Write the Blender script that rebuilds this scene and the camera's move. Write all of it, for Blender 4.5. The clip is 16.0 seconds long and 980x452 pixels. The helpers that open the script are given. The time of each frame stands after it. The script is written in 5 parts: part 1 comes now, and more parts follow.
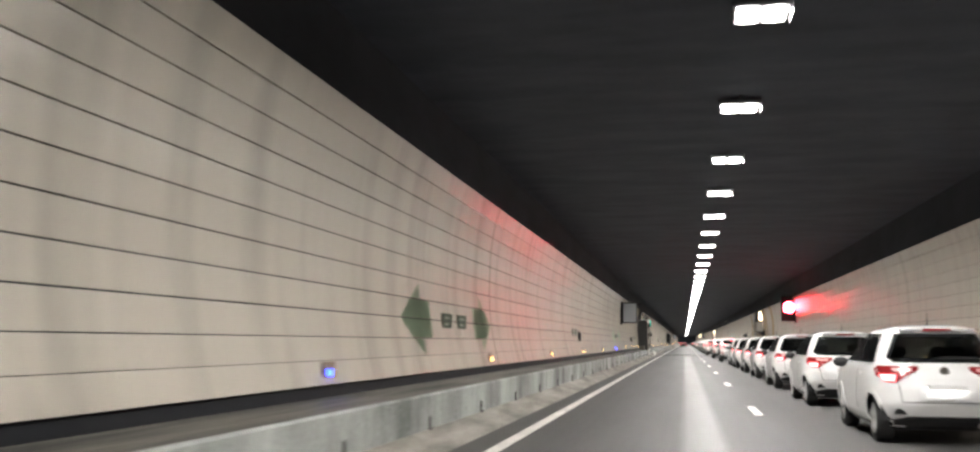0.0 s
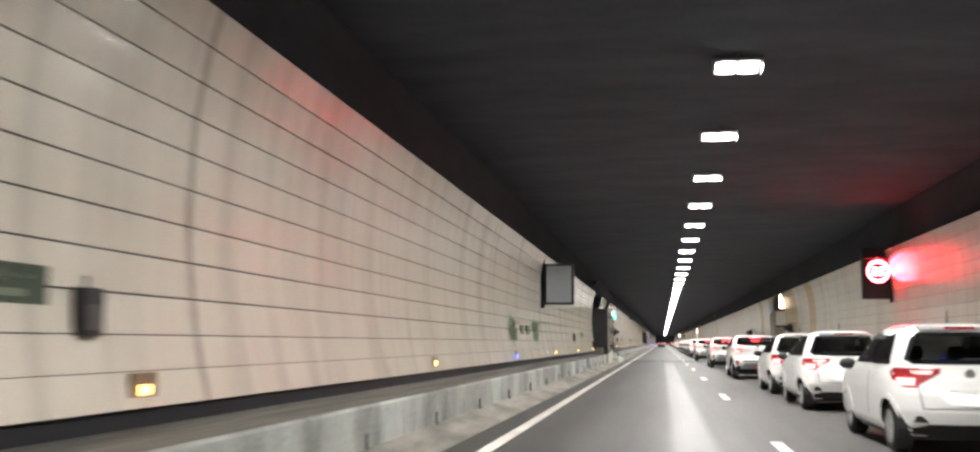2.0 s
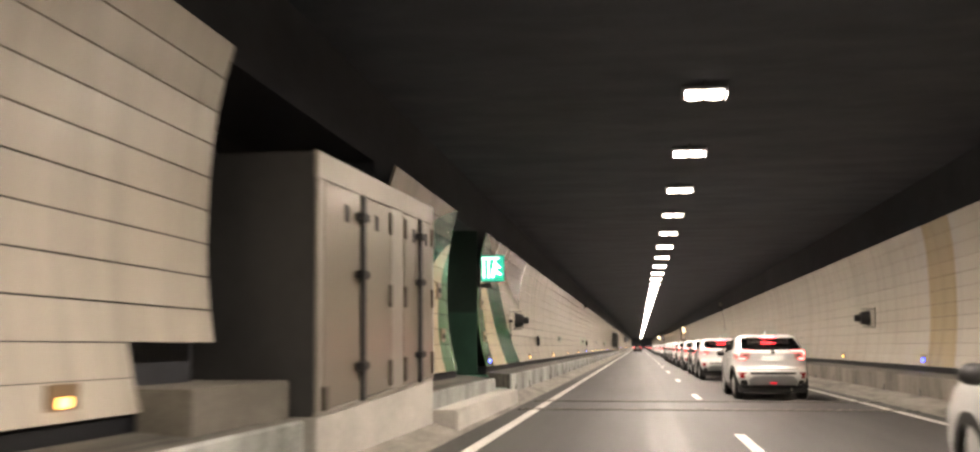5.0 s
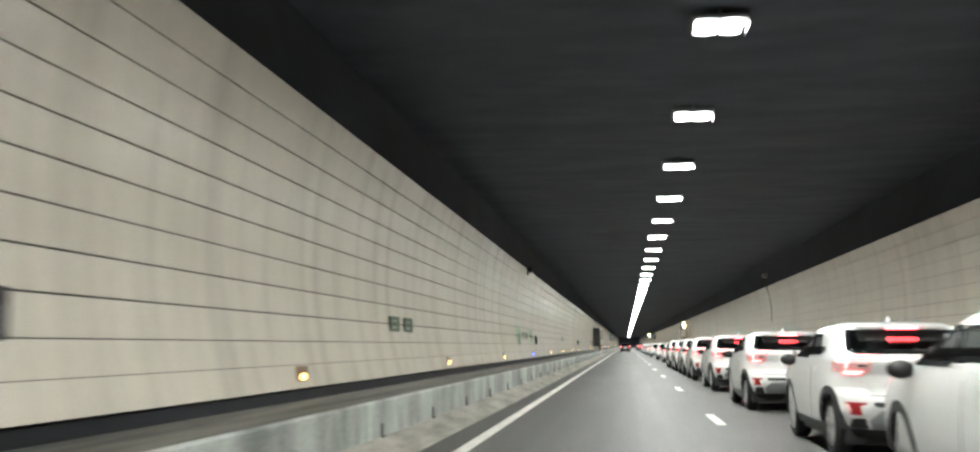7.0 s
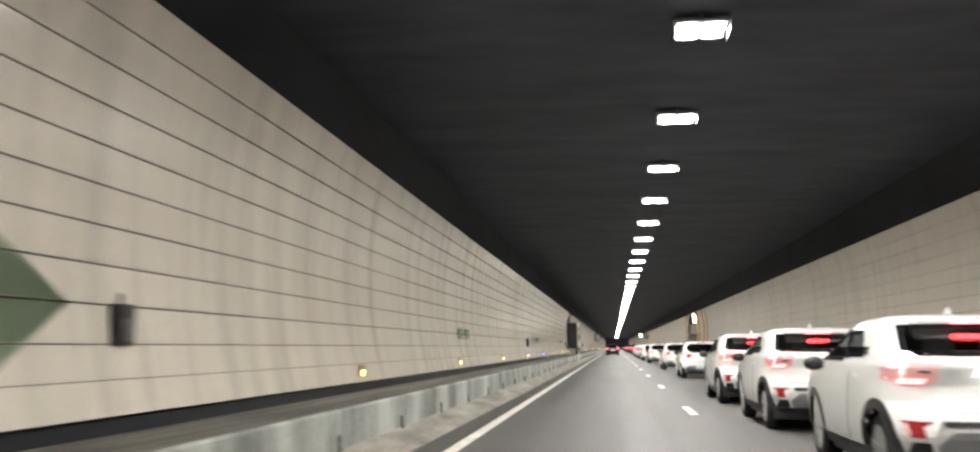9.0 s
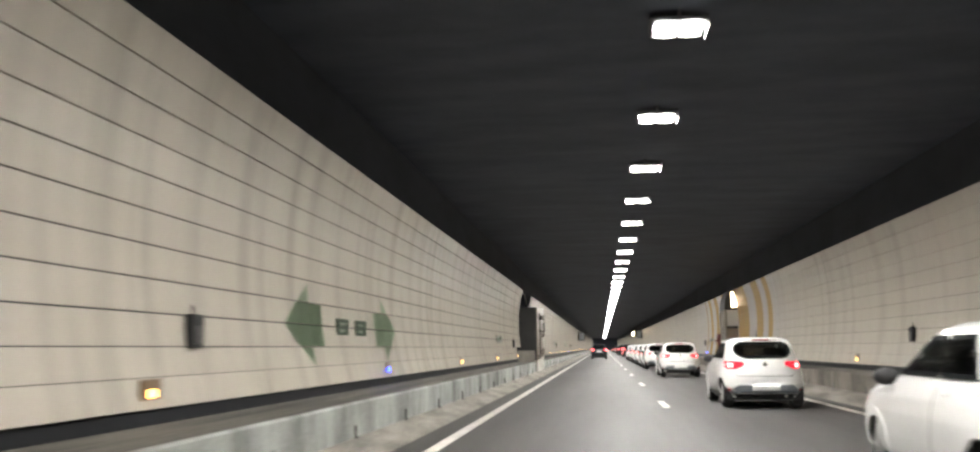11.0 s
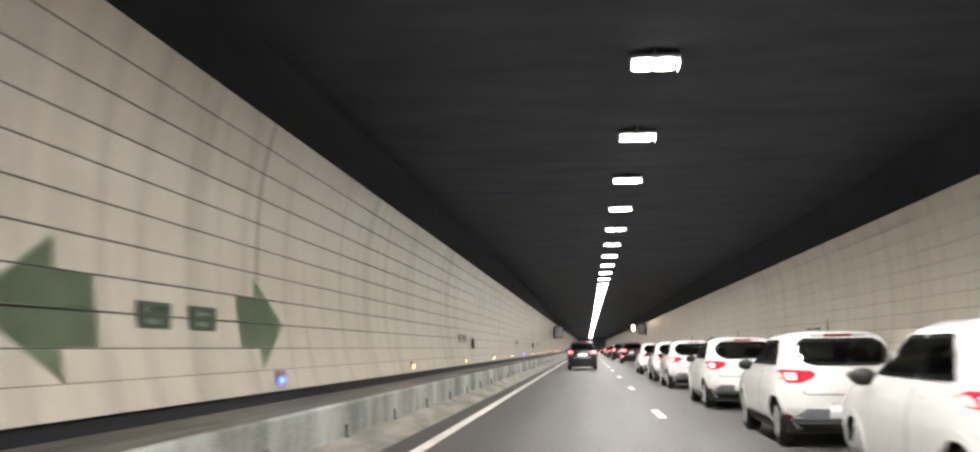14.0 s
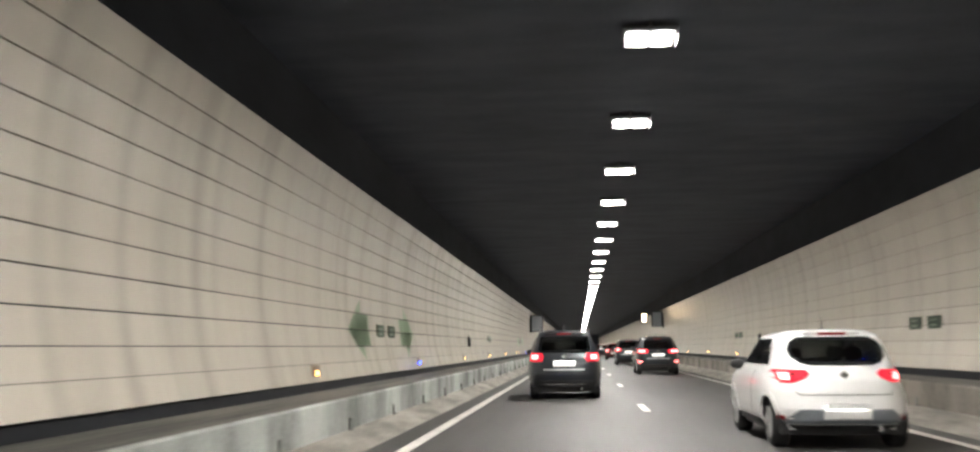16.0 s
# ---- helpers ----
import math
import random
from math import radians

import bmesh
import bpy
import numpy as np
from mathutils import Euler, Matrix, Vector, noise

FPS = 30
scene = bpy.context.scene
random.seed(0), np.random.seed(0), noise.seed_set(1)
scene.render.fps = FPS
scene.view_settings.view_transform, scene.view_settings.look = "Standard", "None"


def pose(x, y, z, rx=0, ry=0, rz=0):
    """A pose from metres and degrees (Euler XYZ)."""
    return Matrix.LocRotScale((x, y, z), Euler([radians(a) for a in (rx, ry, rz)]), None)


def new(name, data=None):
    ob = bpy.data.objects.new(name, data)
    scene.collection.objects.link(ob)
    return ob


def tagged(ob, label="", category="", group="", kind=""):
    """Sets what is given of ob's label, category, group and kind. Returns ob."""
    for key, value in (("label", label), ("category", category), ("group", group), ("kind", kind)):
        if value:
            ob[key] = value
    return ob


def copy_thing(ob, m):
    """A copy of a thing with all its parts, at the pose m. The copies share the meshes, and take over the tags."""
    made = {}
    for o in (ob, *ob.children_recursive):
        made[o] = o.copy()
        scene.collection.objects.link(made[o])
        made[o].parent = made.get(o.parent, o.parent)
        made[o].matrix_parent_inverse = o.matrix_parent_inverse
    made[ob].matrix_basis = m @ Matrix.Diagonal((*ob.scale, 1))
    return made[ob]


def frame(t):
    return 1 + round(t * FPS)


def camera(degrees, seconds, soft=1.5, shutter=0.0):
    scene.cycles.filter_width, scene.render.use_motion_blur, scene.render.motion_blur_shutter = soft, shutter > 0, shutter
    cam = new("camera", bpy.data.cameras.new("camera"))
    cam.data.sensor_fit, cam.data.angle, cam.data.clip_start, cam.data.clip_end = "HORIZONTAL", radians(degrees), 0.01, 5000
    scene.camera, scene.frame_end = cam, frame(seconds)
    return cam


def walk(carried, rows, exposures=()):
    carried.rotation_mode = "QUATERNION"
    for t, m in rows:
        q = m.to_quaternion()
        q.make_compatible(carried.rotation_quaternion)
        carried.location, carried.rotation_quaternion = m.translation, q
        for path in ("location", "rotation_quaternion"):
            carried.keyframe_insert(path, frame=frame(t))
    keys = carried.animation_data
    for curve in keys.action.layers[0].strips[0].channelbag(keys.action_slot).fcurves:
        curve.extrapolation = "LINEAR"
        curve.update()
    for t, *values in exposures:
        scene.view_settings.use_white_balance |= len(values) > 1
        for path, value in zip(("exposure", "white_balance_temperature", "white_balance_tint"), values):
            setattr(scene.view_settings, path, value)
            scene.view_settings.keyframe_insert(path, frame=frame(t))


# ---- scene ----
cam = camera(51.0, 16.0, soft=2.4, shutter=0.3)
EYE = 1.275
# seconds, metres across, metres along the tunnel, yaw, pitch, roll
ROWS = [
    (0.0, 0.090, 5.497, 10.664, 6.403, -0.343),
    (0.5, 0.062, 13.714, 10.417, 6.411, -0.309),
    (1.0, 0.013, 21.838, 10.109, 6.395, -0.386),
    (1.5, -0.021, 29.973, 9.806, 6.469, -0.194),
    (2.0, -0.055, 38.073, 9.476, 6.433, -0.233),
    (2.5, -0.047, 46.224, 9.211, 6.471, -0.164),
    (3.0, 0.035, 54.256, 9.055, 6.475, -0.065),
    (3.2, 0.064, 57.478, 8.992, 6.519, 0.071),
    (5.3, -0.074, 91.575, 8.096, 6.701, 0.215),
    (5.5, -0.097, 94.860, 8.042, 6.701, 0.249),
    (6.0, -0.139, 103.178, 7.876, 6.623, 0.266),
    (6.5, -0.131, 111.542, 7.688, 6.606, 0.029),
    (7.0, -0.136, 120.053, 7.497, 6.609, -0.029),
    (7.5, -0.129, 128.681, 7.410, 6.769, 0.415),
    (8.0, -0.136, 137.374, 7.252, 6.733, 0.490),
    (8.5, -0.151, 146.126, 6.991, 6.694, 0.270),
    (9.0, -0.098, 154.920, 6.837, 6.744, 0.367),
    (9.5, -0.048, 163.645, 6.665, 6.721, 0.422),
    (10.2, -0.002, 175.916, 6.423, 6.752, 0.397),
    (12.3, 0.074, 212.973, 5.858, 6.822, 0.641),
    (12.5, 0.081, 216.508, 5.814, 6.797, 0.625),
    (13.0, 0.051, 225.354, 5.693, 6.802, 0.689),
    (13.5, 0.030, 234.303, 5.524, 6.801, 0.715),
    (14.0, 0.053, 243.364, 5.422, 6.827, 0.670),
    (14.5, 0.077, 252.404, 5.278, 6.831, 0.616),
    (15.0, 0.104, 261.378, 5.162, 6.726, 0.520),
    (15.5, 0.104, 270.438, 5.064, 6.730, 0.596),
    (16.0, 0.080, 279.452, 4.953, 6.732, 0.569),
]
# the white balance warms while it passes the tall cabinets and the green exit
BALANCE = [(0.0, -0.17, 6350, 10), (0.5, -0.10, 6580, 8), (1.0, -0.05, 6500, 8), (2.0, 0.0, 6350, 9), (2.6, 0.0, 6330, 6), (3.2, 0.0, 6280, 7), (5.2, -0.05, 7700, 17), (5.6, -0.05, 7700, 17), (6.0, 0.0, 6850, 10), (6.5, -0.12, 6350, 1), (7.0, -0.05, 6150, 1), (7.6, 0.03, 6400, 10), (8.0, 0.05, 6500, 7), (9.5, 0.0, 6440, 8), (12.4, 0.03, 6400, 9), (13.1, 0.0, 6420, 9), (13.5, -0.15, 6420, 9), (13.9, 0.0, 6420, 9), (16.0, 0.0, 6450, 9)]
walk(cam, [(t, pose(x, y, EYE, 90 + pitch, roll, yaw)) for t, x, y, yaw, pitch, roll in ROWS], BALANCE)

# ---- the light: a closed tunnel, lit by its own lamps ----
world = bpy.data.worlds.new("world")
world.use_nodes = True
world.node_tree.nodes["Background"].inputs[0].default_value = (0.01, 0.01, 0.012, 1)
world.node_tree.nodes["Background"].inputs[1].default_value = 0.02
scene.world = world
LAMP = 835.0          # the ceiling lamps' strength
LAMP_X, LAMP_Z, LAMP_STEP, LAMP_Y = 1.04, 5.123, 4.992, 17.68

# ---- the plan ----
Y0, Y1 = -24.0, 640.0           # the tunnel's ends
ZTOP, ZCEIL = 4.044, 5.30        # top of the cladding, ceiling
ROW_Z = [0.80, 1.056, 1.316, 1.609, 1.908, 2.208, 2.513, 2.816, 3.12, 3.425, 3.735, 4.044]
XL, XR = -3.905, 6.755            # the deepest lines of the curved walls
PANEL = 1.2


def bow(z):
    """How far the curved wall leans in at height z."""
    if z < 2.3:
        return 0.098 * (2.3 - z) ** 2
    return 0.22 * ((z - 2.3) / 1.74) ** 2.6


# ---- materials ----
def nodes_of(name):
    m = bpy.data.materials.new(name)
    m.use_nodes = True
    nt = m.node_tree
    return m, nt, nt.nodes["Principled BSDF"]


def node(nt, kind, **kw):
    n = nt.nodes.new(kind)
    for k, v in kw.items():
        if k in n.inputs:
            n.inputs[k].default_value = v
    return n


def maths(nt, op, a, b=None, clamp=False):
    n = nt.nodes.new("ShaderNodeMath")
    n.operation, n.use_clamp = op, clamp
    for i, v in enumerate((a, b)):
        if v is None:
            continue
        if isinstance(v, (int, float)):
            n.inputs[i].default_value = v
        else:
            nt.links.new(v, n.inputs[i])
    return n.outputs[0]


def mixed(nt, fac, a, b, mode="MIX"):
    n = nt.nodes.new("ShaderNodeMix")
    n.data_type, n.blend_type = "RGBA", mode
    for sock, v in ((n.inputs[0], fac), (n.inputs[6], a), (n.inputs[7], b)):
        if isinstance(v, (int, float)):
            sock.default_value = v
        elif isinstance(v, tuple):
            sock.default_value = (*v[:3], 1)
        else:
            nt.links.new(v, sock)
    return n.outputs[2]


def ramp(nt, fac, stops, mode="LINEAR"):
    n = nt.nodes.new("ShaderNodeValToRGB")
    n.color_ramp.interpolation = mode
    el = n.color_ramp.elements
    while len(el) < len(stops):
        el.new(0.5)
    for e, (p, c) in zip(el, stops):
        e.position, e.color = p, (*c, 1) if len(c) == 3 else c
    nt.links.new(fac, n.inputs[0])
    return n.outputs[0]


def noise_at(nt, scale, detail=4.0, rough=0.55, stretch=(1, 1, 1)):
    geo = nt.nodes.new("ShaderNodeNewGeometry")
    mp = nt.nodes.new("ShaderNodeMapping")
    mp.inputs["Scale"].default_value = stretch
    nt.links.new(geo.outputs["Position"], mp.inputs[0])
    n = node(nt, "ShaderNodeTexNoise", Scale=scale, Detail=detail, Roughness=rough)
    nt.links.new(mp.outputs[0], n.inputs["Vector"])
    return n.outputs["Fac"]


def bumped(nt, bsdf, height, strength=0.2, dist=0.01):
    b = node(nt, "ShaderNodeBump", Strength=strength, Distance=dist)
    nt.links.new(height, b.inputs["Height"])
    nt.links.new(b.outputs[0], bsdf.inputs["Normal"])


def plain(name, colour, rough=0.5, metal=0.0, grain=0.12, scale=8.0, emit=None, strength=0.0, coat=0.0, spec=0.5):
    """A surface of one paint, with grain and wear at two scales."""
    m, nt, b = nodes_of(name)
    a = noise_at(nt, scale, 5.0)
    c = noise_at(nt, scale * 0.17, 3.0)
    v = maths(nt, "ADD", maths(nt, "MULTIPLY", a, 0.6), maths(nt, "MULTIPLY", c, 0.6))
    lo = tuple(x * (1 - grain * 1.6) for x in colour)
    hi = tuple(min(1.0, x * (1 + grain)) for x in colour)
    nt.links.new(ramp(nt, v, [(0.3, lo), (0.8, hi)]), b.inputs["Base Color"])
    nt.links.new(maths(nt, "ADD", maths(nt, "MULTIPLY", a, 0.16), rough - 0.08, True), b.inputs["Roughness"])
    b.inputs["Metallic"].default_value = metal
    b.inputs["Specular IOR Level"].default_value = spec
    if coat:
        b.inputs["Coat Weight"].default_value = coat
        b.inputs["Coat Roughness"].default_value = 0.06
    if emit:
        b.inputs["Emission Color"].default_value = (*emit, 1)
        b.inputs["Emission Strength"].default_value = strength
    return m


def glow(name, colour, strength):
    m, nt, b = nodes_of(name)
    b.inputs["Base Color"].default_value = (*[min(1, c) for c in colour], 1)
    b.inputs["Roughness"].default_value = 0.3
    b.inputs["Emission Color"].default_value = (*colour, 1)
    b.inputs["Emission Strength"].default_value = strength
    return m


def cladding(name, side):
    """Enamelled cream cladding with dirt streaks, and the painted bands round the exits."""
    m, nt, b = nodes_of(name)
    geo = nt.nodes.new("ShaderNodeNewGeometry")
    sep = nt.nodes.new("ShaderNodeSeparateXYZ")
    nt.links.new(geo.outputs["Position"], sep.inputs[0])
    y, z = sep.outputs[1], sep.outputs[2]
    cream, rnd = (0.545, 0.498, 0.422), nt.nodes.new("ShaderNodeObjectInfo").outputs["Random"]
    isl = geo.outputs["Random Per Island"]

    def circle(cy, cz, r):
        dy, dz = maths(nt, "SUBTRACT", y, cy), maths(nt, "SUBTRACT", z, cz)
        d = maths(nt, "SQRT", maths(nt, "ADD", maths(nt, "MULTIPLY", dy, dy), maths(nt, "MULTIPLY", dz, dz)))
        return maths(nt, "LESS_THAN", d, r)

    def between(v, lo, hi):
        return maths(nt, "MULTIPLY", maths(nt, "GREATER_THAN", v, lo), maths(nt, "LESS_THAN", v, hi))

    col = mixed(nt, 0.0, cream, cream)
    if side == "left":
        near = between(y, 101.0, 124.0)
        outer, inner, core = circle(109.44, -9.23, 13.45), circle(109.26, -4.32, 7.92), circle(109.37, 0.61, 3.30)
        band = maths(nt, "MULTIPLY", near, maths(nt, "MULTIPLY", outer, maths(nt, "SUBTRACT", 1.0, inner)))
        col = mixed(nt, maths(nt, "MULTIPLY", near, inner), col, (0.66, 0.56, 0.38))
        col = mixed(nt, band, col, (0.004, 0.105, 0.044))
        col = mixed(nt, maths(nt, "MULTIPLY", near, core), col, (0.13, 0.25, 0.135))
    else:
        zz = maths(nt, "SUBTRACT", z, 2.3)
        lift = maths(nt, "MULTIPLY", maths(nt, "MULTIPLY", zz, zz), 0.13)
        d = maths(nt, "ADD", maths(nt, "SUBTRACT", y, 243.7), 0.0)
        gold = (0.46, 0.305, 0.11)
        a = maths(nt, "ADD", maths(nt, "ABSOLUTE", d), lift)
        nearside = maths(nt, "LESS_THAN", d, 0.0)
        for lo, hi in ((1.0, 5.6), (7.9, 9.7), (11.0, 12.1)):
            col = mixed(nt, maths(nt, "MULTIPLY", nearside, between(a, lo, hi)), col, gold)
        farside = maths(nt, "SUBTRACT", 1.0, nearside)
        for lo, hi in ((1.0, 4.0), (6.2, 7.9), (9.6, 10.9), (12.4, 12.9)):
            col = mixed(nt, maths(nt, "MULTIPLY", farside, between(a, lo, hi)), col, gold)
        a1 = maths(nt, "ADD", maths(nt, "ABSOLUTE", maths(nt, "SUBTRACT", y, 99.05)), lift)
        for lo, hi in ((1.45, 6.75), (10.95, 13.05)):
            col = mixed(nt, between(a1, lo, hi), col, (0.45, 0.36, 0.22))
    streak = noise_at(nt, 1.0, 3.0, 0.6, (1, 1.7, 0.08))
    fine = noise_at(nt, 1.0, 4.0, 0.6, (1, 9.0, 0.35))
    cloud = noise_at(nt, 0.35, 3.0)
    dirt = maths(nt, "MULTIPLY", ramp(nt, streak, [(0.47, (0, 0, 0)), (0.70, (1, 1, 1))]), 0.40 if side == "left" else 0.24)
    dirt = maths(nt, "ADD", dirt, maths(nt, "MULTIPLY", ramp(nt, fine, [(0.5, (0, 0, 0)), (0.75, (1, 1, 1))]), 0.16 if side == "left" else 0.10), True)
    col = mixed(nt, dirt, col, (0.46, 0.47, 0.48), "MULTIPLY")
    tone = maths(nt, "ADD", maths(nt, "MULTIPLY", maths(nt, "ADD", rnd, isl), 0.03), maths(nt, "MULTIPLY", cloud, 0.22))
    col = mixed(nt, maths(nt, "ADD", tone, 0.0, True), col, (0.62, 0.64, 0.68), "MULTIPLY")
    if side == "left":
        # grime left above the reach of the wash, beyond the exit
        edge = maths(nt, "SUBTRACT", y, maths(nt, "MULTIPLY", z, 0.25))
        grime = maths(nt, "MULTIPLY", between(y, 111.4, 121.0), maths(nt, "LESS_THAN", edge, 119.63))
        low = maths(nt, "ADD", z, maths(nt, "MULTIPLY", streak, 0.2))
        line = maths(nt, "SUBTRACT", 20.06, maths(nt, "MULTIPLY", y, 0.147))
        grime = maths(nt, "MULTIPLY", grime, ramp(nt, maths(nt, "ADD", maths(nt, "SUBTRACT", low, line), 0.5), [(0.55, (0, 0, 0)), (0.75, (0.75, 0.75, 0.75)), (1.0, (1, 1, 1))]))
        clean = maths(nt, "MULTIPLY", between(y, 115.65, 116.25), maths(nt, "GREATER_THAN", z, 3.73))
        grime = maths(nt, "MULTIPLY", grime, maths(nt, "SUBTRACT", 0.9, clean), True)
        col = mixed(nt, grime, col, (0.33, 0.312, 0.272), "MULTIPLY")
        # sooty seepage along the expansion joints of the lining
        wander = maths(nt, "MULTIPLY", maths(nt, "SUBTRACT", noise_at(nt, 2.2, 3.0, 0.6), 0.5), 0.16)
        for joint, foot in ((26.6, 0.6), (46.0, 0.6), (255.4, 2.2)):
            off = maths(nt, "ABSOLUTE", maths(nt, "ADD", maths(nt, "SUBTRACT", y, joint), wander))
            seep = ramp(nt, off, [(0.02, (1, 1, 1)), (0.085, (0, 0, 0))])
            seep = maths(nt, "MULTIPLY", seep, maths(nt, "GREATER_THAN", low, foot))
            col = mixed(nt, maths(nt, "MULTIPLY", seep, 0.75), col, (0.42, 0.41, 0.40), "MULTIPLY")
        # darker towards the top between the equipment cabinet and the exit
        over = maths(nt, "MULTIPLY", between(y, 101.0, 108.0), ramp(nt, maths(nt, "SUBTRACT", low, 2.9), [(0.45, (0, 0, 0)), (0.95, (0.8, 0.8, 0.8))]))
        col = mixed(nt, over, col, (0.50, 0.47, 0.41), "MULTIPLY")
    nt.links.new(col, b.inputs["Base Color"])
    nt.links.new(maths(nt, "ADD", maths(nt, "MULTIPLY", fine, 0.14), 0.17), b.inputs["Roughness"])
    b.inputs["Specular IOR Level"].default_value = 0.5
    bumped(nt, b, cloud, 0.05, 0.02)
    return m


def asphalt():
    """Worn asphalt; the middle of the near lane is polished by dripped oil over the first stretch."""
    m, nt, b = nodes_of("asphalt")
    grit = noise_at(nt, 90.0, 3.0, 0.7)
    patch = noise_at(nt, 0.5, 4.0, 0.6, (1.6, 0.16, 1))
    track = noise_at(nt, 1.0, 3.0, 0.6, (2.4, 0.03, 1))
    v = maths(nt, "ADD", maths(nt, "MULTIPLY", patch, 0.45), maths(nt, "ADD", maths(nt, "MULTIPLY", grit, 0.25), maths(nt, "MULTIPLY", track, 0.35)))
    nt.links.new(ramp(nt, v, [(0.35, (0.0265, 0.0252, 0.024)), (0.7, (0.059, 0.056, 0.052))]), b.inputs["Base Color"])
    geo = nt.nodes.new("ShaderNodeNewGeometry")
    sep = nt.nodes.new("ShaderNodeSeparateXYZ")
    nt.links.new(geo.outputs["Position"], sep.inputs[0])
    off = maths(nt, "ABSOLUTE", maths(nt, "SUBTRACT", sep.outputs[0], 0.32))
    strip = ramp(nt, off, [(0.20, (1, 1, 1)), (0.34, (0, 0, 0))])
    along = ramp(nt, maths(nt, "DIVIDE", sep.outputs[1], 400.0), [(0.24, (1, 1, 1)), (0.275, (0.25, 0.25, 0.25)), (0.43, (0.25, 0.25, 0.25)), (0.47, (0, 0, 0))])
    oil = maths(nt, "MULTIPLY", maths(nt, "MULTIPLY", strip, along), maths(nt, "ADD", maths(nt, "MULTIPLY", patch, 0.5), 0.6), True)
    rough = maths(nt, "ADD", maths(nt, "MULTIPLY", patch, 0.25), 0.50)
    nt.links.new(maths(nt, "SUBTRACT", rough, maths(nt, "MULTIPLY", oil, 0.17)), b.inputs["Roughness"])
    bumped(nt, b, grit, 0.25, 0.004)
    return m


def concrete(name, lo, hi, streaky=False, rough=0.8, stretch=(0.8, 0.35, 0.8)):
    m, nt, b = nodes_of(name)
    st = noise_at(nt, 1.0, 4.0, 0.65, (1.0, 0.55, 0.22) if streaky else stretch)
    fine = noise_at(nt, 22.0, 5.0, 0.65)
    v = maths(nt, "ADD", maths(nt, "MULTIPLY", st, 0.75), maths(nt, "MULTIPLY", fine, 0.25))
    nt.links.new(ramp(nt, v, [(0.38, lo), (0.62, hi)]), b.inputs["Base Color"])
    b.inputs["Roughness"].default_value = rough
    bumped(nt, b, fine, 0.3, 0.006)
    return m


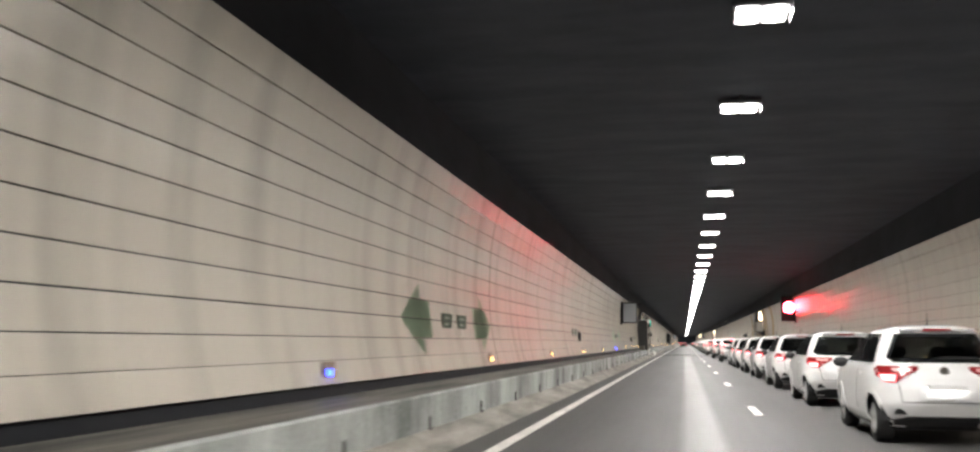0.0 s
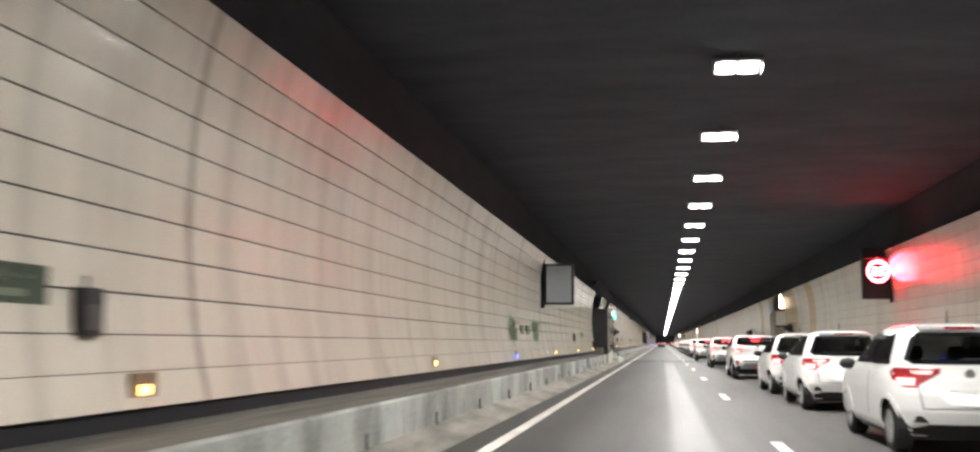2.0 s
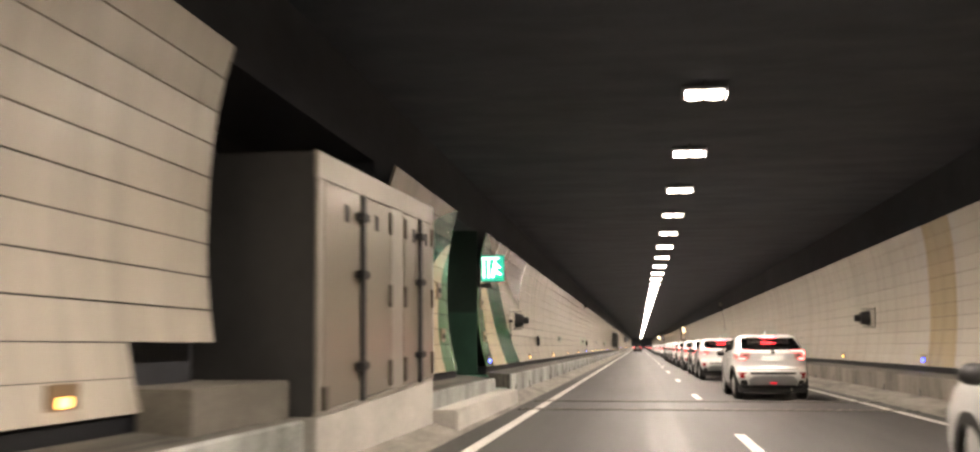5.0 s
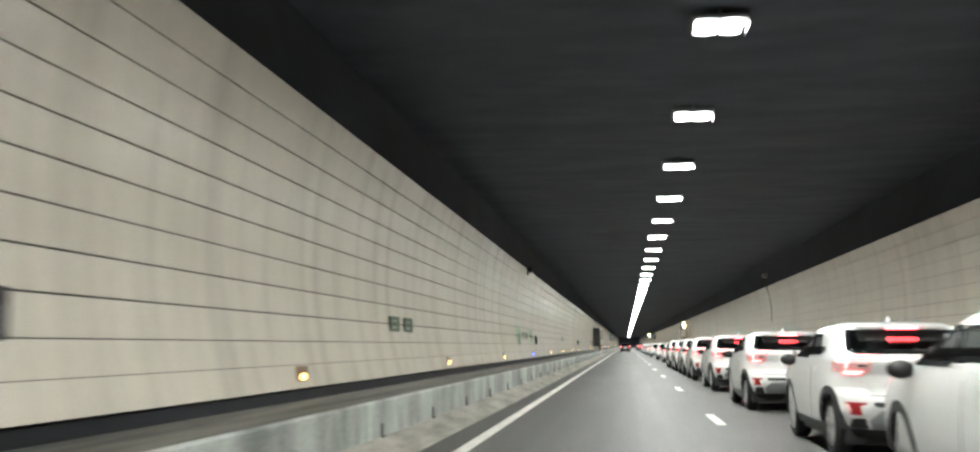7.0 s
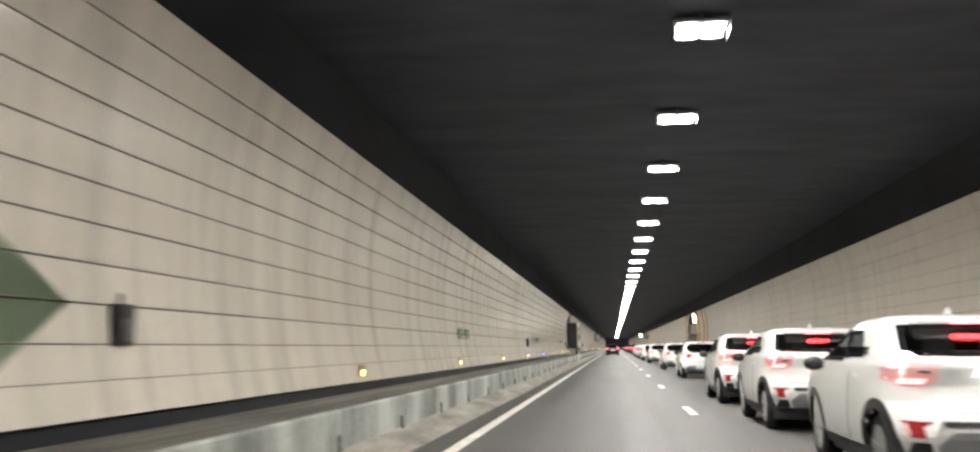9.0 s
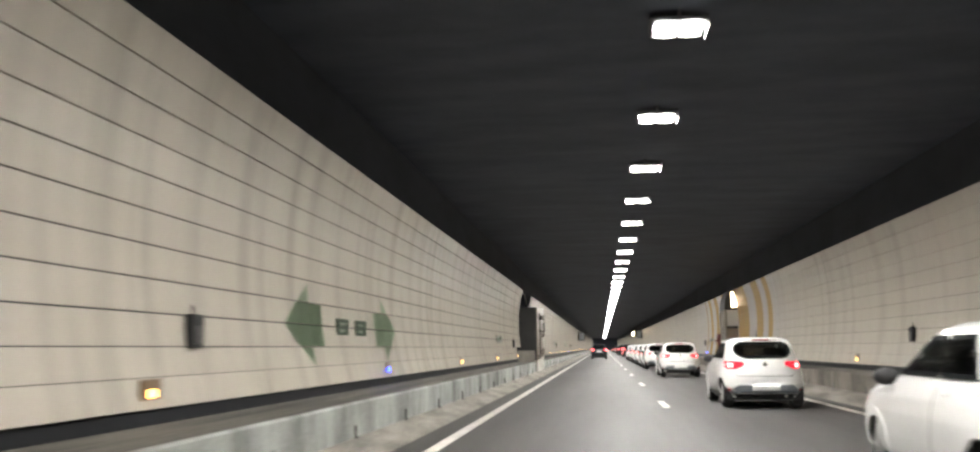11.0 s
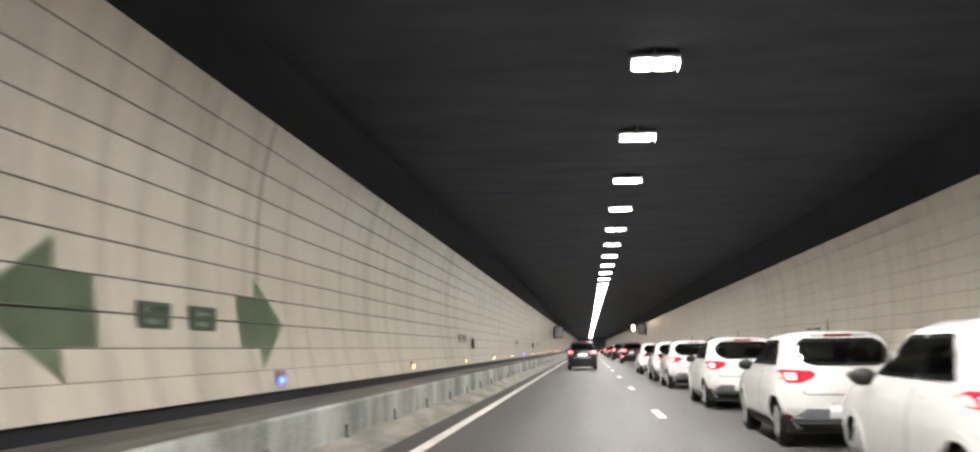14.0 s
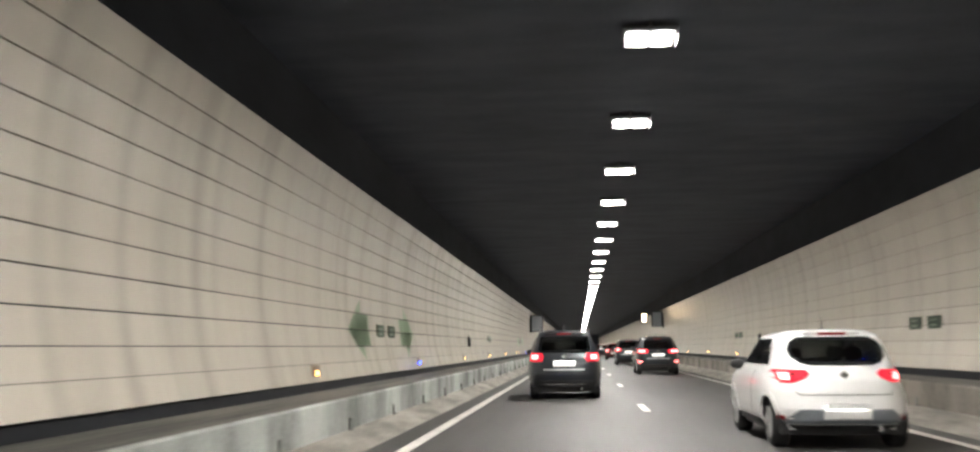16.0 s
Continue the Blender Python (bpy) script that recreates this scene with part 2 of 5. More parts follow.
M = {
    "clad_left": cladding("cladding_cream_left", "left"),
    "clad_right": cladding("cladding_cream_right", "right"),
    "asphalt": asphalt(),
    "barrier": concrete("barrier_concrete", (0.100, 0.107, 0.098), (0.42, 0.437, 0.415), True),
    "barrier_right": concrete("barrier_concrete_brown", (0.066, 0.058, 0.047), (0.225, 0.203, 0.172), True),
    "ledge": concrete("ledge_concrete", (0.038, 0.037, 0.033), (0.150, 0.138, 0.115), False, 0.75, (4.5, 0.22, 1.0)),
    "gutter": concrete("gutter_concrete", (0.112, 0.104, 0.09), (0.285, 0.264, 0.23), False, 0.8, (2.2, 0.5, 1.0)),
    "bench": concrete("bench_concrete", (0.10, 0.091, 0.075), (0.19, 0.175, 0.148)),
    "pale": concrete("plinth_concrete", (0.34, 0.33, 0.30), (0.52, 0.50, 0.46)),
    # one sooty concrete in two tones: ceiling raised for lamp glare, walls darkened as shade
    "soot": concrete("sooty_ceiling_glare", (0.042, 0.048, 0.060), (0.068, 0.077, 0.096), False, 0.95, (0.5, 1.3, 1.0)),
    "soot_wall_shaded": concrete("sooty_wall_in_shade", (0.022, 0.024, 0.029), (0.036, 0.039, 0.047), False, 0.95),
    "base_strip": plain("dark_base_strip", (0.008, 0.009, 0.012), 0.7, 0.0, 0.3, 1.5, spec=0.25),
    "black": plain("black_rubber", (0.012, 0.012, 0.013), 0.7),
    "steel_dark": plain("dark_steel", (0.05, 0.05, 0.05), 0.5, 0.4),
    "steel": plain("brushed_steel_doors", (0.295, 0.264, 0.211), 0.35, 0.7, 0.09, 2.0),
    "steel_frame": plain("galvanised_frame", (0.34, 0.318, 0.275), 0.42, 0.45, 0.12, 4.0),
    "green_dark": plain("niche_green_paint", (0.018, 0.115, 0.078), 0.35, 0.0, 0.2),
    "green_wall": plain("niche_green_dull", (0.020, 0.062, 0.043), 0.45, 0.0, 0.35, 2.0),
    # the niche green again, darkened to paint in the shade higher up
    "green_shaded": plain("niche_green_in_shade", (0.006, 0.02, 0.014), 0.5, 0.0, 0.3),
    "arrow": plain("arrow_green_paint", (0.185, 0.235, 0.158), 0.75, 0.0, 0.14, 3.0, spec=0.12),
    "plate_green": plain("small_sign_green", (0.050, 0.068, 0.047), 0.6, 0.0, 0.2, spec=0.2),
    "sign_ink": plain("small_sign_pale_marks", (0.105, 0.13, 0.085), 0.45),
    "brown_panel": plain("brownish_panel", (0.34, 0.27, 0.215), 0.4, 0.1),
    "brown": plain("lamp_panel_brown", (0.17, 0.115, 0.065), 0.45, 0.1),
    "paint": plain("road_paint_white", (0.62, 0.60, 0.56), 0.55, 0.0, 0.25, 6.0),
    "red": plain("red_enamel", (0.10, 0.012, 0.01), 0.4),
    "grey_face": plain("sign_panel_grey", (0.36, 0.385, 0.41), 0.35, 0.0, 0.05),
    "white_panel": plain("white_panel", (0.72, 0.70, 0.66), 0.3, 0.0, 0.05),
    "clip": plain("weathered_clip", (0.12, 0.12, 0.115), 0.6),
    "chrome_bar": plain("bright_steel", (0.6, 0.6, 0.6), 0.25, 1.0),
    "lamp": glow("lamp_led", (1.0, 0.957, 0.893), LAMP),
    "lamp_lens": glow("lamp_frosted_lens", (1.0, 0.97, 0.93), 7.0),
    "lamp_case": plain("weathered_lamp_case", (0.10, 0.10, 0.105), 0.6),
    "amber": glow("amber_marker_light", (1.0, 0.56, 0.16), 6.0),
    "blue": glow("blue_marker_light", (0.012, 0.03, 1.0), 32.0),
    "exit_green": glow("exit_sign_green", (0.0, 0.44, 0.31), 1.4),
    "sign_case": plain("sign_case_grey_green", (0.16, 0.20, 0.17), 0.5),
    "niche_light": glow("niche_lamp_glow", (0.78, 1.0, 0.86), 22.0),
    "exit_white": glow("exit_sign_white", (0.75, 1.0, 0.92), 2.6),
    "led_red": glow("led_ring_red", (1.0, 0.012, 0.020), 310.0),
    "led_white": glow("led_digits_white", (1.0, 0.55, 0.58), 12.0),
    "box_mark": glow("light_box_red_mark", (1.0, 0.16, 0.08), 1.2),
    "lobby_steel": plain("lobby_pale_steel", (0.50, 0.46, 0.40), 0.30, 0.5, 0.12, 2.0),
    "hinge_steel": plain("dull_hinge_steel", (0.12, 0.105, 0.085), 0.45, 0.5),
    "warm_box": glow("light_box_warm", (1.0, 0.74, 0.46), 13.0),
}


# ---- building helpers ----
def mesh_object(name, bm, material, parent=None, label="", smooth=False):
    me = bpy.data.meshes.new(name)
    bm.normal_update()
    bm.to_mesh(me)
    bm.free()
    for m in material if isinstance(material, (list, tuple)) else (material,):
        me.materials.append(m)
    if smooth:
        me.shade_smooth()
    ob = new(name, me)
    if parent is not None:
        ob.parent = parent
    if label:
        tagged(ob, label)
    return ob


def part(name, bm, material, parent, label="", smooth=False):
    return mesh_object(name, bm, material, parent, label, smooth)


def thing(name, at, label, category, group="", kind="", turn=0):
    ob = new(name)
    ob.matrix_basis = pose(*at, 0, 0, turn)
    ob.empty_display_size = 0.1
    return tagged(ob, label, category, group, kind)


def box(bm, x0, x1, y0, y1, z0, z1, bevel=0.0):
    vs = [bm.verts.new((x, y, z)) for x in (x0, x1) for y in (y0, y1) for z in (z0, z1)]
    fs = [bm.faces.new([vs[i] for i in f]) for f in ((0, 1, 3, 2), (4, 6, 7, 5), (0, 4, 5, 1), (2, 3, 7, 6), (0, 2, 6, 4), (1, 5, 7, 3))]
    if bevel:
        es = list({e for f in fs for e in f.edges})
        bmesh.ops.bevel(bm, geom=es, offset=bevel, segments=2, affect="EDGES")
    return bm


def boxed(*a, bevel=0.0):
    return box(bmesh.new(), *a, bevel=bevel)


def cyl(bm, r, depth, at, axis="z", seg=20, r2=None, bevel=0.0):
    m = {"z": Matrix(), "x": Matrix.Rotation(radians(90), 4, "Y"), "y": Matrix.Rotation(radians(90), 4, "X")}[axis]
    out = bmesh.ops.create_cone(bm, cap_ends=True, segments=seg, radius1=r, radius2=r if r2 is None else r2, depth=depth, matrix=Matrix.Translation(at) @ m)
    if bevel:
        es = {e for v in out["verts"] for e in v.link_edges if e.calc_length() < 2.2 * r * math.sin(math.pi / seg) + 1e-4}
        bmesh.ops.bevel(bm, geom=list(es), offset=bevel, segments=2, affect="EDGES")
    return bm


def swept(name, profile, y0, y1, material, parent=None, step=40.0, label=""):
    """A long piece with the closed outline (x, z), from y0 to y1."""
    n = max(1, int((y1 - y0) / step))
    bm = bmesh.new()
    rings = [[bm.verts.new((x, y0 + (y1 - y0) * i / n, z)) for x, z in profile] for i in range(n + 1)]
    k = len(profile)
    for a, b in zip(rings, rings[1:]):
        for i in range(k):
            bm.faces.new((a[i], a[(i + 1) % k], b[(i + 1) % k], b[i]))
    bm.faces.new(rings[0])
    bm.faces.new(rings[-1][::-1])
    bmesh.ops.recalc_face_normals(bm, faces=bm.faces)
    return mesh_object(name, bm, material, parent, label)


# ---- the large structure ----
# openings in the cladding, (from, to): the cabinets and the exit doors
CUT_L = [(95.5, 101.9), (107.4, 111.5), (239.4, 245.4)]
CUT_R = [(97.6, 100.45), (241.9, 244.75)]

road = swept("road", [(-3.2, -0.3), (6.6, -0.3), (6.6, 0.0), (-3.2, 0.0)], Y0, Y1, M["asphalt"])
tagged(road, "worn grey asphalt tunnel road with polished wheel tracks", "road", kind="structure")
ceil = swept("ceiling", [(-6.6, ZCEIL), (9.6, ZCEIL), (9.6, ZCEIL + 0.4), (-6.6, ZCEIL + 0.4)], Y0, Y1, M["soot"])
tagged(ceil, "soot-black sprayed tunnel ceiling", "ceiling", kind="structure")


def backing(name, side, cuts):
    """The sooty concrete wall behind the cladding, shade toned into its colour, with recesses at the cuts."""
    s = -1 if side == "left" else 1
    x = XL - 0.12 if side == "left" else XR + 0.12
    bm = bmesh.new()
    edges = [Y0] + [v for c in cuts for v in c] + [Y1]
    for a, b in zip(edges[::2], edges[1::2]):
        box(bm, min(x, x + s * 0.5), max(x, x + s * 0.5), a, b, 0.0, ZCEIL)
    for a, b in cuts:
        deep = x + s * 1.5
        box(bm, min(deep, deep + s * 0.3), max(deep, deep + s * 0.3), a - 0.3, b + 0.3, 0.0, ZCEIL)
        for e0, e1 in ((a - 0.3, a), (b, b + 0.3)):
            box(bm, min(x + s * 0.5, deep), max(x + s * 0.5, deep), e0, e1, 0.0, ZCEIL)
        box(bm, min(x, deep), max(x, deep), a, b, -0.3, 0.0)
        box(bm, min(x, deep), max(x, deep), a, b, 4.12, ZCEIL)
    return tagged(mesh_object(name, bm, M["soot_wall_shaded"]), "tunnel side wall, dark concrete behind cream cladding", "wall", kind="structure")


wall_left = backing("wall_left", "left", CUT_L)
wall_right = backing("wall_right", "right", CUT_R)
for nm, yy in (("wall_back", Y0), ("wall_far", Y1)):
    tagged(mesh_object(nm, boxed(-6.6, 9.6, yy - 0.4, yy, -0.3, ZCEIL + 0.4), M["soot"]), "dark end wall closing the tunnel", "wall", kind="structure")


def panel_points(side, y0, y1, z0, z1):
    """The eight corners of one cladding panel on the curved wall."""
    out = []
    for dx in (0.0, -0.03):
        for y in (y0, y1):
            for z in (z0, z1):
                x = XL + bow(z) + dx if side == "left" else XR - bow(z) - dx
                out.append((x, y, z))
    return out


PANEL_FACES = [(0, 1, 3, 2), (4, 6, 7, 5), (0, 4, 5, 1), (2, 3, 7, 6), (0, 2, 6, 4), (1, 5, 7, 3)]


def panel_mesh(name, lists, material):
    vs, fs = [], []
    for pts in lists:
        k = len(vs)
        vs += pts
        fs += [tuple(k + i for i in f) for f in PANEL_FACES]
    me = bpy.data.meshes.new(name)
    me.from_pydata(vs, [], fs)
    me.materials.append(material)
    bm = bmesh.new()
    bm.from_mesh(me)
    bmesh.ops.recalc_face_normals(bm, faces=bm.faces)
    bm.to_mesh(me)
    bm.free()
    return me


def clad(side, parent, cuts, low_cuts, material, near):
    """Rows of cladding panels; those of the stretch `near` are objects of their own."""
    alike, rest = {}, []
    gap = 0.0003 if side == "left" else 0.00004
    for r, (z0, z1) in enumerate(zip(ROW_Z, ROW_Z[1:])):
        k = 1.05 if side == "left" else 0.6
        z0, z1 = z0 + k * (0.0, 0.003, 0.0045, 0.0068)[min(r, 3)], z1 - k * (0.003, 0.0045, 0.0068)[min(r, 2)] * (r < len(ROW_Z) - 2)
        spans, a = [], Y0
        for c0, c1 in sorted(cuts + (low_cuts if r < 2 else [])):
            if c0 > a:
                spans.append((a, c0))
            a = max(a, c1)
        spans.append((a, Y1))
        for a, b in spans:
            y = a
            while y < b - 0.01:
                size = PANEL if y < 350 else 12.0
                e = min(b, (math.floor((y - Y0) / size + 1e-6) + 1) * size + Y0)
                if e - y < 0.1:
                    e = min(b, e + size)
                if near[0] <= y and e <= near[1] and abs(e - y - PANEL) < 1e-3:
                    if r not in alike:
                        alike[r] = panel_mesh("panel", [panel_points(side, gap, PANEL - gap, z0, z1)], material)
                    ob = new("panel", alike[r])
                    ob.parent, ob.location = parent, (0, y, 0)
                else:
                    rest.append(panel_points(side, y + gap, e - gap, z0, z1))
                y = e
    ob = new("cladding_panels", panel_mesh("cladding_panels", rest, material))
    ob.parent = parent
    tagged(ob, "cream enamelled cladding panels, streaked with dirt", kind="stuff")


# road markings and road fittings
for nm, x, w in (("edge_line", -2.13, 0.17), ("edge_line", 4.87, 0.15)):
    ob = mesh_object(nm, boxed(x - w / 2, x + w / 2, Y0, Y1, 0.0, 0.005), M["paint"])
    tagged(ob, "continuous white painted edge line on the asphalt", "road marking", kind="structure")
dash = None
for n in range(-3, 40):
    y = 25.73 + 12.521 * n
    if dash is None:
        dash = mesh_object("lane_dash", boxed(-0.075, 0.075, -1.25, 1.25, 0.0, 0.005), M["paint"])
        dash.location = (1.371, y, 0)
        tagged(dash, "short white painted lane dash on the asphalt", "road marking", "lane dashes", "structure")
    else:
        copy_thing(dash, pose(1.371, y, 0))


def side_profile(s, kerb_x, face_x, wall_x):
    """Gutter, barrier and ledge outline between the road and the wall."""
    gutter = [(kerb_x, -0.2), (kerb_x, 0.004), (face_x, 0.17), (face_x, -0.2)]
    barrier = [(face_x, -0.2), (face_x, 0.585), (face_x + s * 0.02, 0.605), (face_x + s * 0.05, 0.609), (face_x + s * 0.05, -0.2)]
    ledge = [(face_x + s * 0.05, -0.2), (face_x + s * 0.05, 0.606), (wall_x, 0.69), (wall_x, -0.2)]
    return gutter, barrier, ledge


def edge_run(side, a, b, gutter_only=False):
    s = -1 if side == "left" else 1
    kx, fx, wx = (-2.62, -3.10, XL - 0.11) if side == "left" else (5.30, 6.02, XR + 0.11)
    g, w, l = side_profile(s, kx, fx, wx)
    tagged(swept("gutter", g, a, b, M["gutter"]), "sloping dirty concrete gutter beside the road", "gutter", kind="structure")
    if not gutter_only:
        tagged(swept("barrier", w, a, b, M["barrier" if side == "left" else "barrier_right"]), "low weathered concrete barrier with pale runs", "barrier", kind="structure")
        tagged(swept("ledge", l, a, b, M["ledge"]), "dirty concrete service ledge behind the barrier", "ledge", kind="structure")


for a, b in ((Y0, 95.9), (101.9, 108.7), (111.6, 239.5), (245.4, Y1)):
    edge_run("left", a, b)
edge_run("left", 95.9, 101.9, True)
edge_run("left", 108.7, 111.6, True)
edge_run("left", 239.5, 245.4, True)
for a, b in ((Y0, 97.6), (100.45, 241.9), (244.75, Y1)):
    edge_run("right", a, b)
for a, b in CUT_R:
    edge_run("right", a, b, True)

for side, cuts in (("left", [(93.9, 101.9), (107.4, 111.5), (236.42, 245.4)]), ("right", [(97.6, 100.45), (239.6, 244.75)])):
    s = 1 if side == "left" else -1
    x0, x1 = (XL - 0.115, XL + bow(0.8) - 0.035) if side == "left" else (XR + 0.115, XR - bow(0.8) + 0.035)
    edges = [Y0] + [v for c in cuts for v in c] + [Y1]
    for a, b in zip(edges[::2], edges[1::2]):
        ob = swept("baseboard", [(x0, 0.62), (x1, 0.62), (x1, 0.79), (x0, 0.79)], a, b, M["base_strip"])
        tagged(ob, "dark grey strip under the cladding", "baseboard", kind="structure")

# ---- lamps and fittings ----
def lens_mesh(rx, ry, depth):
    """A shallow domed lens of rounded outline, hanging below z = 0."""
    bm = bmesh.new()
    rings = []
    for k, z in ((1.0, 0.0), (0.98, -0.45), (0.88, -0.8), (0.60, -1.0)):
        ring = []
        for i in range(24):
            t = 2 * math.pi * i / 24
            c, q = math.cos(t), math.sin(t)
            ring.append(bm.verts.new((k * rx * math.copysign(abs(c) ** 0.9, c), k * ry * math.copysign(abs(q) ** 0.9, q), z * depth)))
        rings.append(ring)
    for p, q in zip(rings, rings[1:]):
        for i in range(24):
            bm.faces.new((p[i], q[i], q[(i + 1) % 24], p[(i + 1) % 24]))
    bm.faces.new(rings[-1][::-1])
    bm.faces.new(rings[0])
    bmesh.ops.recalc_face_normals(bm, faces=bm.faces)
    return bm


def bead(rx, ry, rz):
    """A rounded lozenge-shaped lens."""
    bm = bmesh.new()
    bmesh.ops.create_uvsphere(bm, u_segments=16, v_segments=8, radius=1.0)
    for v in bm.verts:
        v.co = (rx * v.co.x, ry * v.co.y, rz * v.co.z)
    return bm


def ceiling_lamp(y):
    ob = thing("ceiling_lamp", (LAMP_X, y, ZCEIL), "twin white LED tunnel lamp under the black ceiling", "lamp", "row of ceiling lamps")
    part("housing", boxed(-0.35, 0.35, -0.26, 0.26, -0.135, -0.075, bevel=0.012), M["lamp_case"], ob)
    for x in (-0.155, 0.155):
        panel = part("diffuser", lens_mesh(0.135, 0.175, 0.006), M["lamp"], ob)
        panel.location = (x, 0, -0.136)
        for yy in (-0.215, 0.215):
            lens = part("end_lens", bead(0.148, 0.035, 0.027), M["lamp_lens"], ob, "glowing frosted end lens")
            lens.location = (x, yy, -0.164)
    # unseen skirts added to cut the lamp's light on the upper walls
    for x in (-0.34, 0.34):
        part("light_cut_skirt", boxed(x - 0.005, x + 0.005, -0.25, 0.25, -0.24, -0.136), M["black"], ob)
    for yy in (-0.22, 0.22):
        part("bracket", boxed(-0.02, 0.02, yy - 0.02, yy + 0.02, -0.075, 0.0), M["lamp_case"], ob)
    return ob


first = ceiling_lamp(LAMP_Y - 6 * LAMP_STEP)
for n in range(-5, 124):
    copy_thing(first, pose(LAMP_X, LAMP_Y + n * LAMP_STEP, ZCEIL))


def wall_at(side, z, proud=0.0):
    return XL + bow(z) + proud if side == "left" else XR - bow(z) - proud


def marker_light(side, y, blue):
    s = 1 if side == "left" else -1
    name = "blue" if blue else "amber"
    label = "blue glowing evacuation marker light on a square wall plate" if blue else "amber glowing marker light on a square brown wall plate"
    ob = thing("marker_light", (wall_at(side, 0.92), y, 0.92), label, "marker light", "marker lights along the walls")
    part("plate", boxed(0.0, 0.014, -0.19, 0.19, -0.125, 0.125, bevel=0.004), M["brown"], ob)
    bm = boxed(0.013, 0.035, -0.06, 0.06, -0.03, 0.04, bevel=0.008)
    part("lens", bm, M[name], ob, "lit %s lens" % name)
    if s < 0:
        ob.matrix_basis = pose(wall_at(side, 0.92), y, 0.92, 0, 0, 180)
    return ob


ML = {}
for n in range(-3, 46):
    y = 16.225 + 9.583 * n - (0.43 if n == 23 else 0.0)     # one sits short of the cut below the cladding
    if any(a - 0.4 < y < b + 0.4 for a, b in CUT_L):
        continue
    blue = n % 5 == 0
    if blue not in ML:
        ML[blue] = marker_light("left", y, blue)
    else:
        copy_thing(ML[blue], pose(wall_at("left", 0.92), y, 0.92))
for n in range(-2, 46):
    y = 16.3 + 9.583 * n
    if any(a - 0.4 < y < b + 0.4 for a, b in CUT_R):
        continue
    copy_thing(ML[n % 5 == 0], pose(wall_at("right", 0.92), y, 0.92, 0, 0, 180))


def arrow(y_back, direction):
    """A painted green arrow on the left wall; direction -1 points back down the tunnel."""
    d, mid, tip, x0 = direction, 1.61, 1.75, wall_at("left", 1.61)
    ob = thing("escape_arrow", (x0, y_back, mid), "faded green escape arrow painted on the cream cladding", "arrow", "escape arrows")

    def piece(name, corners):
        bm = bmesh.new()
        f = bm.faces.new([bm.verts.new((wall_at("left", z, 0.004) - x0, d * y, z - mid)) for y, z in corners])
        bmesh.ops.solidify(bm, geom=[f], thickness=0.002)
        bmesh.ops.recalc_face_normals(bm, faces=bm.faces)
        part(name, bm, M["arrow"], ob)

    def reach(z):
        return 0.62 + (tip - 0.62) * (1 - abs(z - mid) / 0.55)

    # painted panel by panel, so each is cut at the joints
    for z0, z1 in ((1.326, 1.602), (1.62, 1.898)):
        piece("shaft", [(0, z0), (0.62, z0), (0.62, z1), (0, z1)])
    for z0, z1 in ((1.06, 1.308), (1.326, 1.602), (1.62, 1.898), (1.916, 2.16)):
        piece("head", [(0.622, z0), (reach(z0), z0), (reach(z1), z1), (0.622, z1)])
    return ob


def small_sign(side, y, flip=False):
    """A small green escape plate with a pale arrow and a bar of unreadable writing."""
    ob = thing("distance_sign", (wall_at(side, 1.61), y, 1.61), "small dull green escape distance sign on the wall", "sign", "escape distance signs")
    part("plate", boxed(0.0, 0.02, -0.36, 0.36, -0.125, 0.125, bevel=0.006), M["plate_green"], ob)
    part("writing_bar", boxed(0.019, 0.023, -0.2, 0.12, -0.075, -0.03), M["sign_ink"], ob)
    bm = bmesh.new()
    pts = [(-0.22, 0.05), (-0.1, 0.095), (-0.1, 0.065), (0.16, 0.065), (0.16, 0.035), (-0.1, 0.035), (-0.1, 0.005)]
    f = bm.faces.new([bm.verts.new((0.0235, (a if not flip else -a), b)) for a, b in pts])
    bmesh.ops.solidify(bm, geom=[f], thickness=0.003)
    part("pointer", bm, M["sign_ink"], ob)
    if side == "right":
        ob.matrix_basis = pose(wall_at(side, 1.61), y, 1.61, 0, 0, 180)
    return ob


def speaker_box(side, y):
    ob = thing("call_box", (wall_at(side, 1.46), y, 1.46), "narrow black box fixed upright on the cladding", "wall box", "black wall boxes")
    part("case", boxed(0.0, 0.085, -0.135, 0.135, -0.16, 0.16, bevel=0.012), M["black"], ob)
    part("front", boxed(0.083, 0.092, -0.10, 0.10, -0.12, 0.05, bevel=0.004), M["steel_dark"], ob)
    part("conduit", cyl(bmesh.new(), 0.012, 0.1, (0.02, 0, 0.19), seg=8), M["black"], ob)
    if side == "right":
        ob.matrix_basis = pose(wall_at(side, 1.46), y, 1.46, 0, 0, 180)
    return ob


# groups along the left wall: arrows with two signs between them, or two signs alone
for y in (19.6, 63.3, 154.8, 202.35, 249.5, 296.8, 345.0):
    arrow(y + 1.75, -1)
    arrow(y + 5.12, 1)
signs_left = [v for y in (19.6, 63.3, 154.8, 202.35, 249.5, 296.8, 345.0) for v in (y + 2.86, y + 4.04)]
signs_left += [42.55, 43.6, 87.0, 88.1, 136.4, 137.45, 180.1, 181.25, 228.5, 229.6, 274.95, 276.05, 324.0, 325.1]
sg = small_sign("left", signs_left[0])
for i, y in enumerate(signs_left[1:]):
    copy_thing(sg, pose(wall_at("left", 1.61), y, 1.61))
